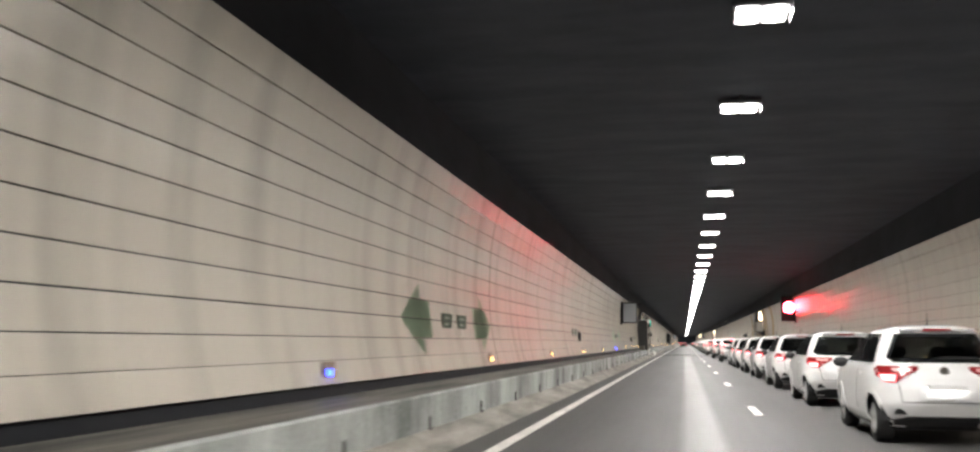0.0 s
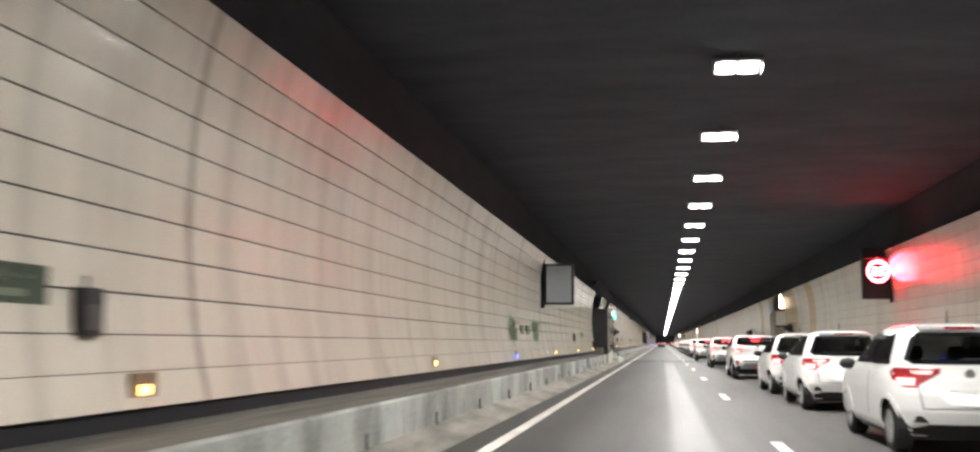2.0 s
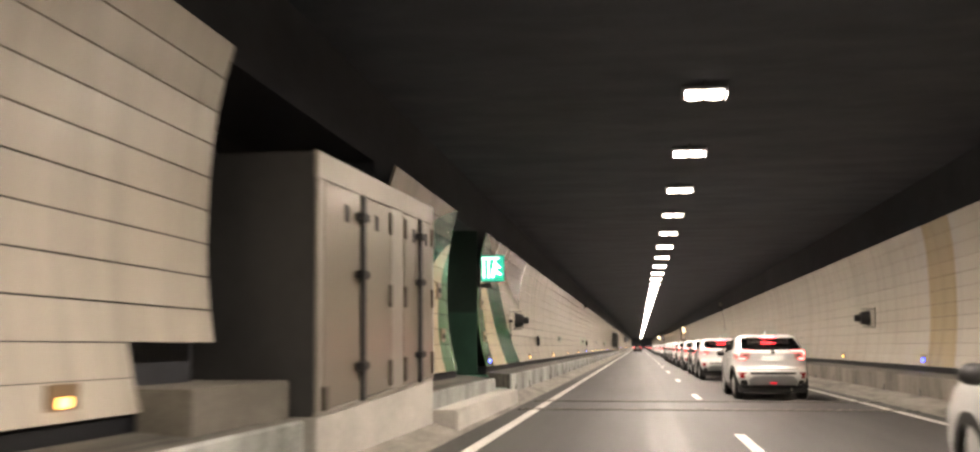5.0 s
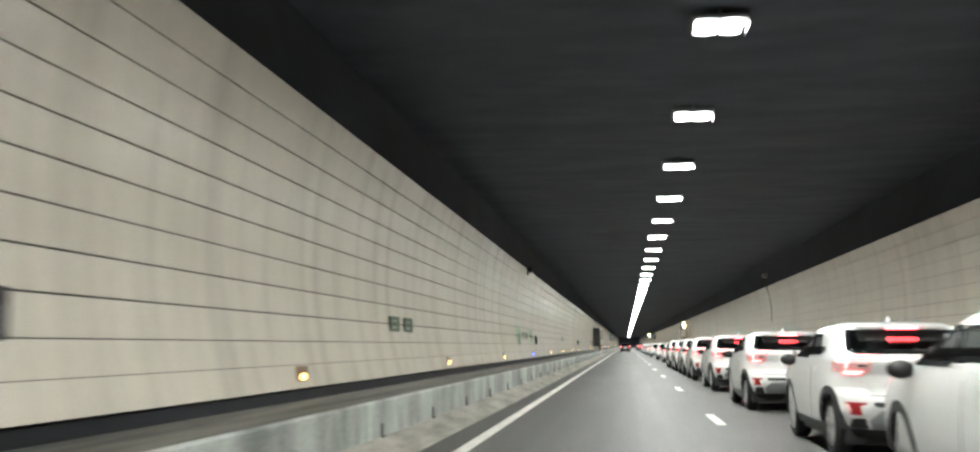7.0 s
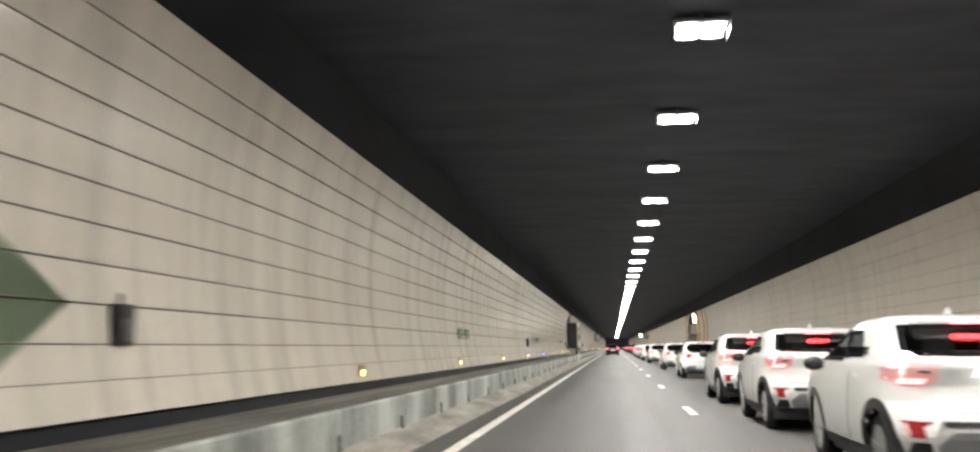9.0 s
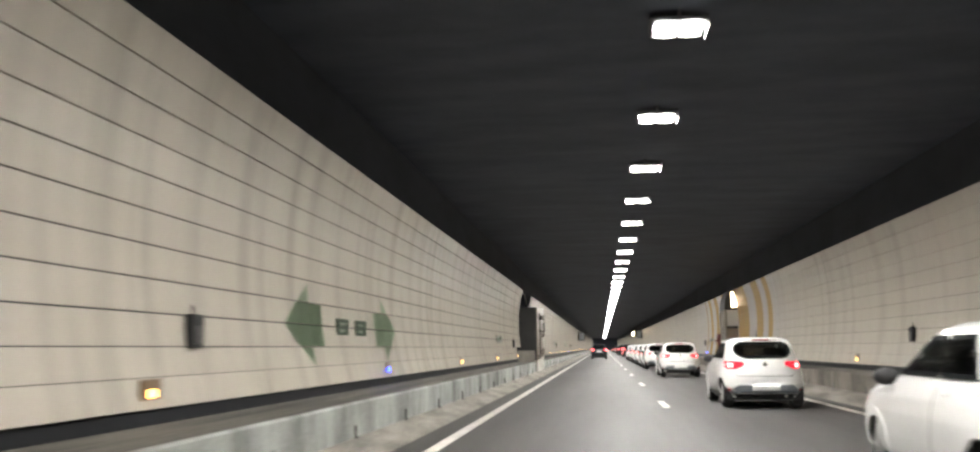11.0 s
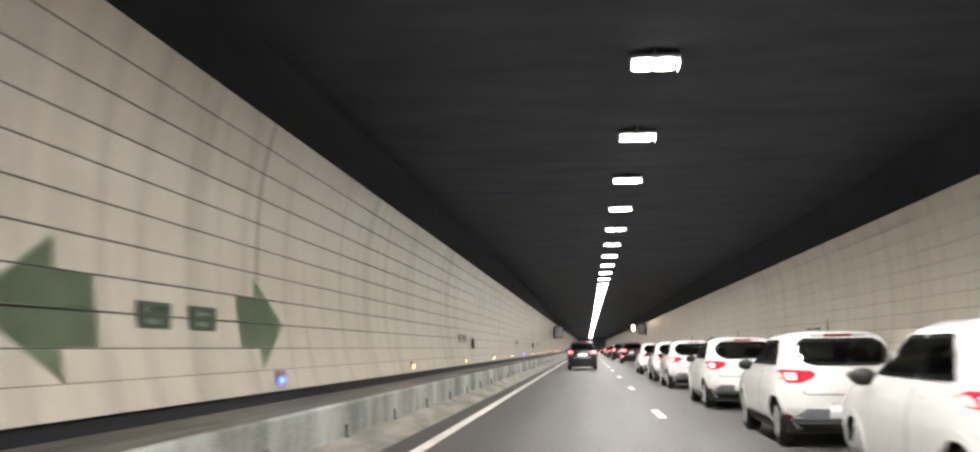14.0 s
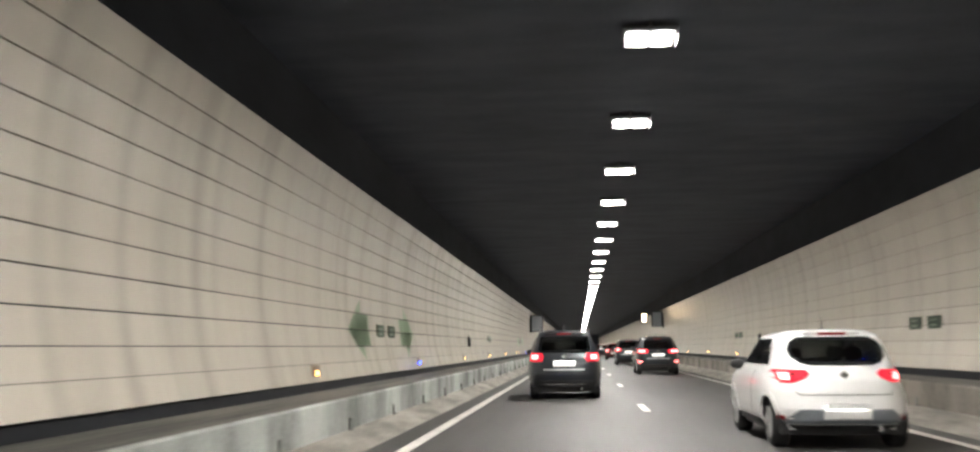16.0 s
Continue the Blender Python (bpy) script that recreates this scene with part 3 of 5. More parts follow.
for y in (136.5, 137.6, 183.9, 185.0, 203.8, 204.9, 253.8, 254.9, 274.2, 275.3, 299.4, 300.5, 322.8, 323.9, 87.2):
    copy_thing(sg, pose(wall_at("right", 1.66), y, 1.66, 0, 0, 180))
sb = speaker_box("left", 44.35)
for y in (82.45, 125.6, 162.35, 199.4, 234.9, 277.85, 315.7):
    copy_thing(sb, pose(wall_at("left", 1.46), y, 1.46))
for y in (257.8, 279.6, 213.0, 165.0, 318.0):
    copy_thing(sb, pose(wall_at("right", 1.5), y, 1.5, 0, 0, 180))


def barrier_clip(y):
    ob = thing("barrier_clip", (-3.10, y, 0.25), "small dark steel drain clip on the concrete barrier", "clip", "clips along the barrier")
    part("strap", boxed(0.0, 0.022, -0.03, 0.03, -0.07, 0.08, bevel=0.006), M["clip"], ob)
    part("foot", boxed(0.0, 0.05, -0.045, 0.045, -0.09, -0.06, bevel=0.008), M["clip"], ob)
    return ob


bc = barrier_clip(4.9)
for n in range(0, 100):
    y = 6.4 + 3.357 * n
    if not any(a < y < b for a, b in ((97.4, 100.6), (241.7, 244.9))):
        copy_thing(bc, pose(6.02, y, 0.25, 0, 0, 180))
for n in range(1, 100):
    y = 4.9 + 3.357 * n
    if not any(a < y < b for a, b in ((95.8, 102.0), (108.6, 111.7), (239.4, 245.5))):
        copy_thing(bc, pose(-3.10, y, 0.25))


# ---- traffic signs on the walls ----
def matrix_sign(x0, x1, y, z0, z1, lit, s):
    """A hanging lane display; lit: its red ring glows, else the plain grey screen shows."""
    xc, zc = (x0 + x1) / 2, (z0 + z1) / 2
    w, h = (x1 - x0) / 2, (z1 - z0) / 2
    label = "black lane display with a glowing red ring, on the tunnel wall" if lit else "switched-off grey lane display in a black case on the wall"
    ob = thing("lane_display", (xc, y, zc), label, "lane display")
    part("case", boxed(-w, w, 0.0, 0.32, -h, h, bevel=0.02), M["black"], ob)
    if lit:
        cx, cz, n = 0.05, 0.06, 40
        # the black collar is an added blocker that narrows the ring's red light
        for name, mat, r0, r1, y0, y1, tale in (("light_ring", "led_red", 0.25, 0.335, -0.022, -0.004, "red glowing ring"), ("shade", "black", 0.345, 0.355, -0.12, -0.002, "")):
            bm = bmesh.new()
            rings = [[bm.verts.new((cx + r * math.cos(2 * math.pi * k / n), y, cz + r * math.sin(2 * math.pi * k / n))) for k in range(n)] for r, y in ((r0, y0), (r1, y0), (r1, y1), (r0, y1))]
            for p, q in zip(rings, rings[1:] + rings[:1]):
                for k in range(n):
                    bm.faces.new((p[k], p[(k + 1) % n], q[(k + 1) % n], q[k]))
            bmesh.ops.recalc_face_normals(bm, faces=bm.faces)
            part(name, bm, M[mat], ob, tale)
        # added blocker above the ring, keeps its red light off the ceiling
        part("spill_visor", boxed(-w, w, -0.36, -0.002, cz + 0.37, cz + 0.39, bevel=0.006), M["black"], ob)
        for dx in (-0.09, 0.09):
            part("writing_bar", boxed(cx + dx - 0.065, cx + dx + 0.065, -0.016, -0.004, cz - 0.12, cz + 0.12, bevel=0.01), M["led_white"], ob, "glowing white bar")
    else:
        part("screen", boxed(-w + 0.07, w - 0.07, -0.012, -0.001, -h + 0.07, h - 0.07, bevel=0.004), M["grey_face"], ob)
    part("arm", boxed((-w - 0.12) if s > 0 else w, (-w) if s > 0 else w + 0.12, 0.1, 0.2, -h - 0.1, h + 0.2, bevel=0.01), M["black"], ob)
    return ob


matrix_sign(-3.72, -2.79, 70.4, 2.45, 3.74, False, 1)
matrix_sign(5.90, 6.68, 70.3, 2.60, 4.12, True, -1)
matrix_sign(-3.72, -2.79, 361.0, 2.45, 3.74, False, 1)
matrix_sign(5.75, 6.55, 361.0, 2.75, 3.94, False, -1)
lb = thing("light_box", (5.2, 361.6, 3.45), "glowing warm white light box beside the lane display", "light box")
part("case", boxed(-0.16, 0.16, -0.05, 0.10, -0.30, 0.30, bevel=0.02), M["white_panel"], lb)
part("lit_face", boxed(-0.145, 0.145, -0.06, -0.051, -0.28, 0.28), M["warm_box"], lb)
part("arm", boxed(0.16, 1.5, 0.02, 0.08, 0.2, 0.26), M["steel_dark"], lb)


def siren(x, y, s):
    """A black horn-shaped loudspeaker on a steel yoke."""
    ob = thing("loudspeaker", (x, y, 2.06), "black horn loudspeaker on a steel yoke on the wall", "loudspeaker")
    part("horn", cyl(bmesh.new(), 0.17 if s < 0 else 0.235, 0.26, (s * 0.27, 0, 0), "x", 20, 0.235 if s < 0 else 0.17, 0.01), M["black"], ob)
    part("driver", cyl(bmesh.new(), 0.10, 0.18, (s * 0.47, 0, 0), "x", 16, None, 0.01), M["black"], ob)
    part("rim", cyl(bmesh.new(), 0.245, 0.03, (s * 0.14, 0, 0), "x", 24, None, 0.006), M["steel_frame"], ob, "pale steel rim")
    for z in (-0.26, 0.26):
        part("yoke_arm", boxed(min(0, s * 0.36), max(0, s * 0.36), -0.03, 0.03, z - 0.012, z + 0.012), M["steel_dark"], ob)
    part("wall_plate", boxed(-0.02, 0.02, -0.09, 0.09, -0.32, 0.32, bevel=0.006), M["steel_frame"], ob)
    return ob


siren(wall_at("left", 2.06, 0.02), 117.7, 1)
siren(wall_at("right", 2.06, 0.02), 117.8, -1)
siren(wall_at("right", 2.06, 0.02), 93.4, -1)


def wall_camera(side, y, z):
    s = 1 if side == "left" else -1
    ob = thing("camera_mast", (wall_at(side, 4.0), y, z), "small tunnel camera on an arm above the cladding", "camera")
    part("post", boxed(-0.03, 0.03, -0.03, 0.03, -0.08 if side == "left" else -0.5, 0.05, bevel=0.006), M["steel_dark"], ob)
    part("case", boxed(s * 0.1 - 0.1, s * 0.1 + 0.1, -0.28, 0.1, 0.02, 0.2, bevel=0.02), M["steel_frame"] if side == "right" else M["black"], ob)
    part("lens_hood", cyl(bmesh.new(), 0.05, 0.06, (s * 0.1, -0.3, 0.11), "y", 14), M["black"], ob)
    return ob


def wall_cable(y, z0, z1):
    """A thin black cable clipped down the right-hand cladding."""
    cu = bpy.data.curves.new("wall_cable", "CURVE")
    cu.dimensions, cu.bevel_depth, cu.bevel_resolution = "3D", 0.014, 1
    sp = cu.splines.new("POLY")
    sp.points.add(11)
    for i, p in enumerate(sp.points):
        z = z0 + (z1 - z0) * i / 11
        p.co = (wall_at("right", z, 0.015), y - 0.10 * math.sin(2.4 * (z1 - z)), z, 1)
    tmp = bpy.data.objects.new("wall_cable", cu)
    me = bpy.data.meshes.new_from_object(tmp)
    bpy.data.objects.remove(tmp)
    me.materials.append(M["black"])
    tagged(new("wall_cable", me), "thin black cable clipped to the cream cladding", "cable")


wall_cable(170.3, 2.35, 4.03)
jb = thing("cable_gland", (wall_at("left", 1.86), 117.36, 1.86), "grey upright cable gland under the loudspeaker", "cable gland")
part("body", cyl(bmesh.new(), 0.055, 0.26, (0.06, 0, 0), "z", 14, None, 0.01), M["steel_frame"], jb)
part("cap", cyl(bmesh.new(), 0.065, 0.09, (0.06, 0, 0.17), "z", 14, None, 0.01), M["black"], jb)
part("tail", cyl(bmesh.new(), 0.02, 0.22, (0.06, 0, -0.23), "z", 10), M["black"], jb)
wall_camera("left", 157.8, 3.92)
wall_camera("right", 170.3, 4.45)
wall_camera("left", 93.6, 4.35)


# ---- the equipment cabinets ----
# the door sheets carry a thin smooth lacquer that mirrors the lamps
lacquer = M["steel"].node_tree.nodes["Principled BSDF"].inputs
lacquer["Coat Weight"].default_value, lacquer["Coat Roughness"].default_value = 0.22, 0.13
def cabinet(name, y, tilt, foot, L, label, posts, leaves, bars):
    """Steel cabinet in a recess; it stands level beside the falling road, so it leans against the road's plane.
    leaves: (from, to, the vent plates, the hinges); bars: (from, to) of the locking bars."""
    zb, zt = foot + 0.685, foot + 3.215
    ob = thing(name, (-3.06, y, 0), label, "cabinet")
    ob.matrix_basis = pose(-3.06, y, 0, tilt, 0, 0)
    part("body", boxed(-1.3, -0.02, 0.0, L, zb, zt, bevel=0.01), M["steel_dark"], ob, "dark grey cabinet side")
    part("plinth", boxed(-1.3, 0.0, 0.0, L, -0.2, zb - 0.002, bevel=0.015), M["pale"], ob, "pale concrete plinth")
    part("top_rail", boxed(-0.03, 0.012, 0.0, L, zt - 0.25, zt + 0.012, bevel=0.006), M["steel_frame"], ob)
    part("sill_rail", boxed(-0.03, 0.012, 0.0, L, zb, zb + 0.04, bevel=0.006), M["steel_frame"], ob)
    z0, z1 = zb + 0.042, zt - 0.253
    for a, b in posts:
        part("post", boxed(-0.03, 0.012, a, b, z0, z1, bevel=0.005), M["steel_frame"], ob)
    doors = []
    for a, b, plates, hinges in leaves:
        leaf = part("door", boxed(-0.012, 0.014, a, b, z0 + 0.012, z1 - 0.012, bevel=0.004), M["steel"], ob, "brushed steel cabinet door with a brownish sheen")
        for p in plates:
            part("vent_plate", boxed(0.012, 0.02, p - 0.085, p + 0.085, foot + 2.61, foot + 2.79, bevel=0.003), M["black"], leaf)
        for h in hinges:
            for lo, hi in ((2.62, 2.88), (1.73, 2.00), (0.78, 1.09)):
                part("hinge", boxed(0.012, 0.04, h - 0.07, h + 0.07, foot + lo, foot + hi, bevel=0.006), M["hinge_steel"], leaf)
        doors.append(leaf)
    part("hinge", boxed(0.012, 0.05, 0.13, 0.27, foot + 0.73, foot + 0.96, bevel=0.006), M["hinge_steel"], doors[0])
    for a, b in bars:
        part("lock_bar", boxed(0.0, 0.05, a, b, z0 - 0.02, z1 - 0.005, bevel=0.008), M["steel_dark"], ob, "dark locking bar")
        for z in (2.70, 2.075, 1.09):
            part("clasp", boxed(0.016, 0.11, a - 0.22, b - 0.08, foot + z - 0.045, foot + z + 0.045, bevel=0.014), M["black"], ob, "black clasp on the bar")
    return doors


cabinet("equipment_cabinet", 96.15, 1.9, -0.065, 5.60, "tall steel equipment cabinet with paired doors on a concrete plinth",
        [(0.02, 0.20), (2.97, 3.60), (5.49, 5.60)],
        [(0.215, 1.515, (0.975,), ()), (1.675, 2.955, (2.22,), (2.88,)), (3.615, 4.515, (4.24,), (3.71,)), (4.705, 5.475, (5.04,), (5.45,))],
        [(1.525, 1.66), (4.53, 4.69)])
last = cabinet("switch_cabinet", 239.60, 1.4, 0.0, 5.66, "tall steel switch cabinet with a locking bar on a concrete plinth",
               [(0.0, 0.13), (2.01, 2.06), (3.56, 4.08), (5.52, 5.66)],
               [(0.145, 1.81, (1.24,), ()), (2.075, 3.545, (2.63,), (3.60,)), (4.095, 5.505, (4.36, 5.09), (4.00, 5.56))],
               [(1.845, 1.985)])[2]
# bow handle and locks on its narrow door
bm = bmesh.new()
for z in (2.05, 2.40):
    box(bm, 0.014, 0.10, 4.58, 4.63, z - 0.025, z + 0.025)
box(bm, 0.075, 0.11, 4.58, 4.63, 2.05, 2.40)
box(bm, 0.014, 0.05, 4.42, 4.66, 1.99, 2.05, 0.01)
part("grab_handle", bm, M["black"], last, "black bow handle")
for y, z, r in ((4.60, 1.80, 0.05), (4.55, 1.12, 0.075)):
    part("lock", cyl(bmesh.new(), r, 0.03, (0.03, y, z), "x", 14), M["black"], last)
# conduit bridging the recess over the second cabinet, and the low bench before it
bm = bmesh.new()
cyl(bm, 0.03, 6.1, (0, 0, 0), "y", 10)
ob = tagged(mesh_object("conduit", bm, M["steel_frame"]), "thin pale conduit bridging the recess over the switch cabinet", "conduit")
ob.matrix_basis = pose(-3.79, 242.4, 3.71, -1.9, 0, 2.75)
# this block flares out from the wall's face to the cabinet's front
bm = boxed(-4.4, -3.17, 236.45, 239.58, 0.5, 1.16, bevel=0.02)
for v in bm.verts:
    if v.co.x > -4.0 and v.co.y < 237.0:
        v.co.x -= 0.58
tagged(mesh_object("concrete_bench", bm, M["bench"]), "low concrete block flaring out below the cladding", "block")
tagged(mesh_object("concrete_bench", boxed(-4.4, -3.3, 93.9, 96.1, 0.5, 0.97, bevel=0.02), M["bench"]), "low concrete block beside the equipment cabinet", "block")

# ---- the green emergency exit ----
ex = thing("exit_niche", (-3.9, 109.45, 0), "dark green recessed emergency exit in the tunnel wall", "exit", kind="structure")
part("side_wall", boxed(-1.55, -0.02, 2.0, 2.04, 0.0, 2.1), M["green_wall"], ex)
# upper half of the same wall, its shade put into the colour
part("upper_wall", boxed(-1.55, -0.02, 2.0, 2.04, 2.102, 4.11), M["green_shaded"], ex)
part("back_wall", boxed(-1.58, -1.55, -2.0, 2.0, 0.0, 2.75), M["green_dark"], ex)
dr = part("door", boxed(-1.55, -1.48, -0.6, 0.6, 0.35, 2.4, bevel=0.01), M["green_dark"], ex, "dark green steel escape door")
part("door_bar", boxed(-1.48, -1.42, -0.5, 0.5, 1.35, 1.41, bevel=0.01), M["steel_dark"], dr)
nl = thing("niche_lamp", (-5.44, 110.85, 2.62), "small greenish-white bulkhead lamp over the escape door", "lamp")
part("base", boxed(0.0, 0.04, -0.17, 0.17, -0.08, 0.08, bevel=0.01), M["steel_dark"], nl)
part("cover", boxed(0.039, 0.10, -0.14, 0.14, -0.05, 0.05, bevel=0.02), M["niche_light"], nl, "glowing frosted cover")
part("step", boxed(-1.55, 0.72, -0.72, 2.0, 0.0, 0.30, bevel=0.02), M["green_dark"], ex, "green painted step")
part("upper_step", boxed(-1.55, 0.25, 0.4, 2.0, 0.301, 0.6, bevel=0.02), M["green_dark"], ex)
tagged(mesh_object("stone_slab", boxed(-3.16, -2.72, 101.9, 109.6, 0.0, 0.34, bevel=0.03), M["pale"]), "pale concrete foot before the escape exit", "slab")


def exit_sign(x, y, z):
    ob = thing("exit_sign", (x, y, z), "lit green box sign with a white running-out symbol", "exit sign")
    part("box", boxed(-0.29, 0.29, 0.0, 0.14, -0.32, 0.32, bevel=0.02), M["sign_case"], ob, "dull grey-green sign case")
    part("face", boxed(-0.275, 0.275, -0.012, -0.001, -0.305, 0.305, bevel=0.004), M["exit_green"], ob, "glowing green face")
    part("door_symbol", boxed(-0.24, -0.19, -0.02, -0.011, -0.24, 0.22), M["exit_white"], ob)
    part("door_symbol", boxed(-0.12, -0.07, -0.02, -0.011, -0.24, 0.22), M["exit_white"], ob)
    part("door_symbol", boxed(-0.26, 0.16, -0.02, -0.011, 0.222, 0.27), M["exit_white"], ob)
    bm = bmesh.new()
    pts = [(0.02, 0.13), (0.07, 0.13), (0.19, 0.03), (0.17, -0.01), (0.09, 0.05), (0.10, -0.06), (0.22, -0.13), (0.20, -0.17), (0.06, -0.10), (0.02, -0.22), (-0.03, -0.21), (0.0, -0.04)]
    f = bm.faces.new([bm.verts.new((a, -0.013, b)) for a, b in pts])
    bmesh.ops.solidify(bm, geom=[f], thickness=0.006)
    part("runner_symbol", bm, M["exit_white"], ob)
    part("runner_dot", cyl(bmesh.new(), 0.032, 0.008, (0.06, -0.016, 0.175), "y", 14), M["exit_white"], ob)
    part("bracket", boxed(-0.42, -0.32, 0.04, 0.12, -0.45, 0.1), M["black"], ob)
    part("cable_box", boxed(-0.3, -0.05, 0.03, 0.13, -0.47, -0.36, bevel=0.01), M["black"], ob)
    return ob


exit_sign(-3.535, 111.45, 3.17)
for y, z in ((106.45, 2.37), (106.55, 1.48), (112.05, 2.36), (112.1, 1.5)):
    ob = thing("push_button_box", (wall_at("left", z), y, z), "small brownish square control box by the exit", "control box", "boxes round the exit")
    part("plate", boxed(0.0, 0.02, -0.2, 0.2, -0.15, 0.15, bevel=0.005), M["brown"], ob)
    part("button", boxed(0.019, 0.045, -0.06, 0.06, -0.05, 0.05, bevel=0.01), M["black"], ob)

# ---- exits in the right-hand wall ----
def exit_lobby(y_cut, low):
    """A steel-clad lobby set in a gap of the cladding that begins at y_cut; low: how far its block reaches back under the cladding."""
    ex = thing("exit_niche", (6.75, y_cut, 0), "recessed steel-clad exit lobby in the right-hand tunnel wall", "exit", kind="structure")
    f, e = 0.72, 2.80
    part("plinth", boxed(-0.60, 1.5, 0.0, e, 0.0, 0.70, bevel=0.02), M["gutter"], ex)
    part("block", boxed(-0.50, 1.5, 0.0, f - 0.004, 0.702, 1.28, bevel=0.02), M["bench"], ex, "weathered concrete block")
    if low:
        part("block", boxed(-0.15, 1.5, -low, -0.004, 0.62, 1.24, bevel=0.02), M["bench"], ex, "weathered concrete block under the cladding")
    part("side_panel", boxed(-0.53, -0.50, f, e, 0.702, 3.09), M["lobby_steel"], ex, "pale brushed steel sheet")
    for k in range(5):
        y = f + 0.03 + (e - f - 0.06) * k / 4
        part("side_post", boxed(-0.565, -0.531, y - 0.03, y + 0.03, 0.702, 3.09, bevel=0.006), M["steel_frame"], ex)
    for z in (0.76, 2.19, 3.04):
        part("side_rail", boxed(-0.555, -0.531, f, e, z - 0.04, z + 0.04, bevel=0.005), M["steel"], ex)
    part("corner_post", boxed(-0.565, -0.47, f - 0.03, f - 0.002, 1.28, 3.09, bevel=0.006), M["steel_frame"], ex)
    part("upper_pane", boxed(-0.46, 0.09, f - 0.02, f, 2.27, 3.07), M["white_panel"], ex, "pale lit panel")
    part("mid_rail", boxed(-0.468, 0.12, f - 0.035, f - 0.001, 2.17, 2.268, bevel=0.006), M["steel_dark"], ex)
    part("lower_panel", boxed(-0.46, 0.09, f - 0.02, f, 1.36, 2.168), M["brown_panel"], ex, "brownish lower panel")
    part("sill", boxed(-0.468, 0.2, f - 0.06, f - 0.001, 1.28, 1.358, bevel=0.008), M["steel_dark"], ex)
    part("edge_post", boxed(0.10, 0.24, f - 0.03, f, 1.28, 3.09, bevel=0.01), M["steel_frame"], ex)
    part("handle", boxed(0.07, 0.11, f - 0.09, f - 0.03, 2.02, 2.24, bevel=0.008), M["chrome_bar"], ex)
    arc = [(-0.57 + 0.42 * (1 - math.cos(i * math.pi / 16)), 3.10 + 0.98 * math.sin(i * math.pi / 16)) for i in range(9)]
    swept("hood", arc + [(1.35, 4.08), (1.35, 3.10)], f - 0.02, e, M["steel_dark"], ex, label="dark curved sheet metal hood")
    trim = bmesh.new()
    for z0, z1 in zip(ROW_Z[2:], ROW_Z[3:]):
        lo, hi = wall_at("right", z0) - 6.75, wall_at("right", z1) - 6.75
        vs = [trim.verts.new(p) for y in (0.002, 0.13) for p in ((lo - 0.012, y, z0), (hi - 0.012, y, z1), (hi + 0.30, y, z1), (lo + 0.30, y, z0))]
        for q in ((0, 1, 2, 3), (7, 6, 5, 4), (0, 4, 5, 1), (1, 5, 6, 2), (2, 6, 7, 3), (3, 7, 4, 0)):
            trim.faces.new([vs[i] for i in q])
    bmesh.ops.remove_doubles(trim, verts=trim.verts, dist=1e-4)
    bmesh.ops.recalc_face_normals(trim, faces=trim.faces)
    part("end_strip", trim, M["steel_frame"], ex, "grey curved strip closing the cladding")
    lb = thing("light_box", (6.635, y_cut + f - 0.08, 3.60), "glowing warm white upright light box on the lobby hood", "light box")
    part("case", boxed(-0.15, 0.15, -0.06, 0.06, -0.385, 0.385, bevel=0.02), M["white_panel"], lb)
    part("lit_face", boxed(-0.13, 0.13, -0.07, -0.061, -0.36, 0.36), M["warm_box"], lb)
    part("lit_side", boxed(0.151, 0.158, -0.05, 0.05, -0.36, 0.36), M["warm_box"], lb)
    part("red_mark", boxed(-0.05, 0.05, -0.076, -0.071, -0.33, -0.12, bevel=0.002), M["box_mark"], lb, "small glowing red mark")


exit_lobby(241.9, 2.25)
exit_lobby(97.6, 0.0)
hy = thing("fire_post", (6.5, 248.4, 0.75), "dark red fire hose post by the exit", "fire post")
part("column", cyl(bmesh.new(), 0.085, 1.0, (0, 0, 0.5), seg=18, bevel=0.01), M["red"], hy)
part("head", cyl(bmesh.new(), 0.15, 0.22, (0, 0, 1.09), seg=18, r2=0.1, bevel=0.01), M["red"], hy)
part("nozzle", cyl(bmesh.new(), 0.06, 0.2, (-0.12, -0.02, 0.85), "x", 14), M["red"], hy)
part("base", boxed(-0.18, 0.18, -0.18, 0.18, -0.12, 0.03, bevel=0.02), M["red"], hy)

# ---- drain gratings across the road ----
for yy in (107.9, 111.1):
    gr = thing("drain_grating", (1.4, yy, 0.0), "dark steel drain grating set across the road", "grating", "gratings across the road")
    part("frame", boxed(-3.9, 3.9, -0.2, 0.2, 0.0, 0.008), M["black"], gr)
    bar = None
    for row in (-0.1, 0.1):
        for i in range(39):
            x = -3.8 + i * 0.2 + (0.1 if row > 0 else 0.0)
            if bar is None:
                bar = part("grating_bar", boxed(-0.05, 0.05, -0.07, 0.07, 0.0, 0.008), M["gutter"], gr)
                bar.location = (x, row, 0.008)
            else:
                b = new("grating_bar", bar.data)
                b.parent, b.location = gr, (x, row, 0.008)

# ---- cars standing in the two lanes ----
def car_paint(name, colour, flake=0.0):
    return plain(name, colour, 0.32, flake, 0.05, 2.5, coat=1.0)


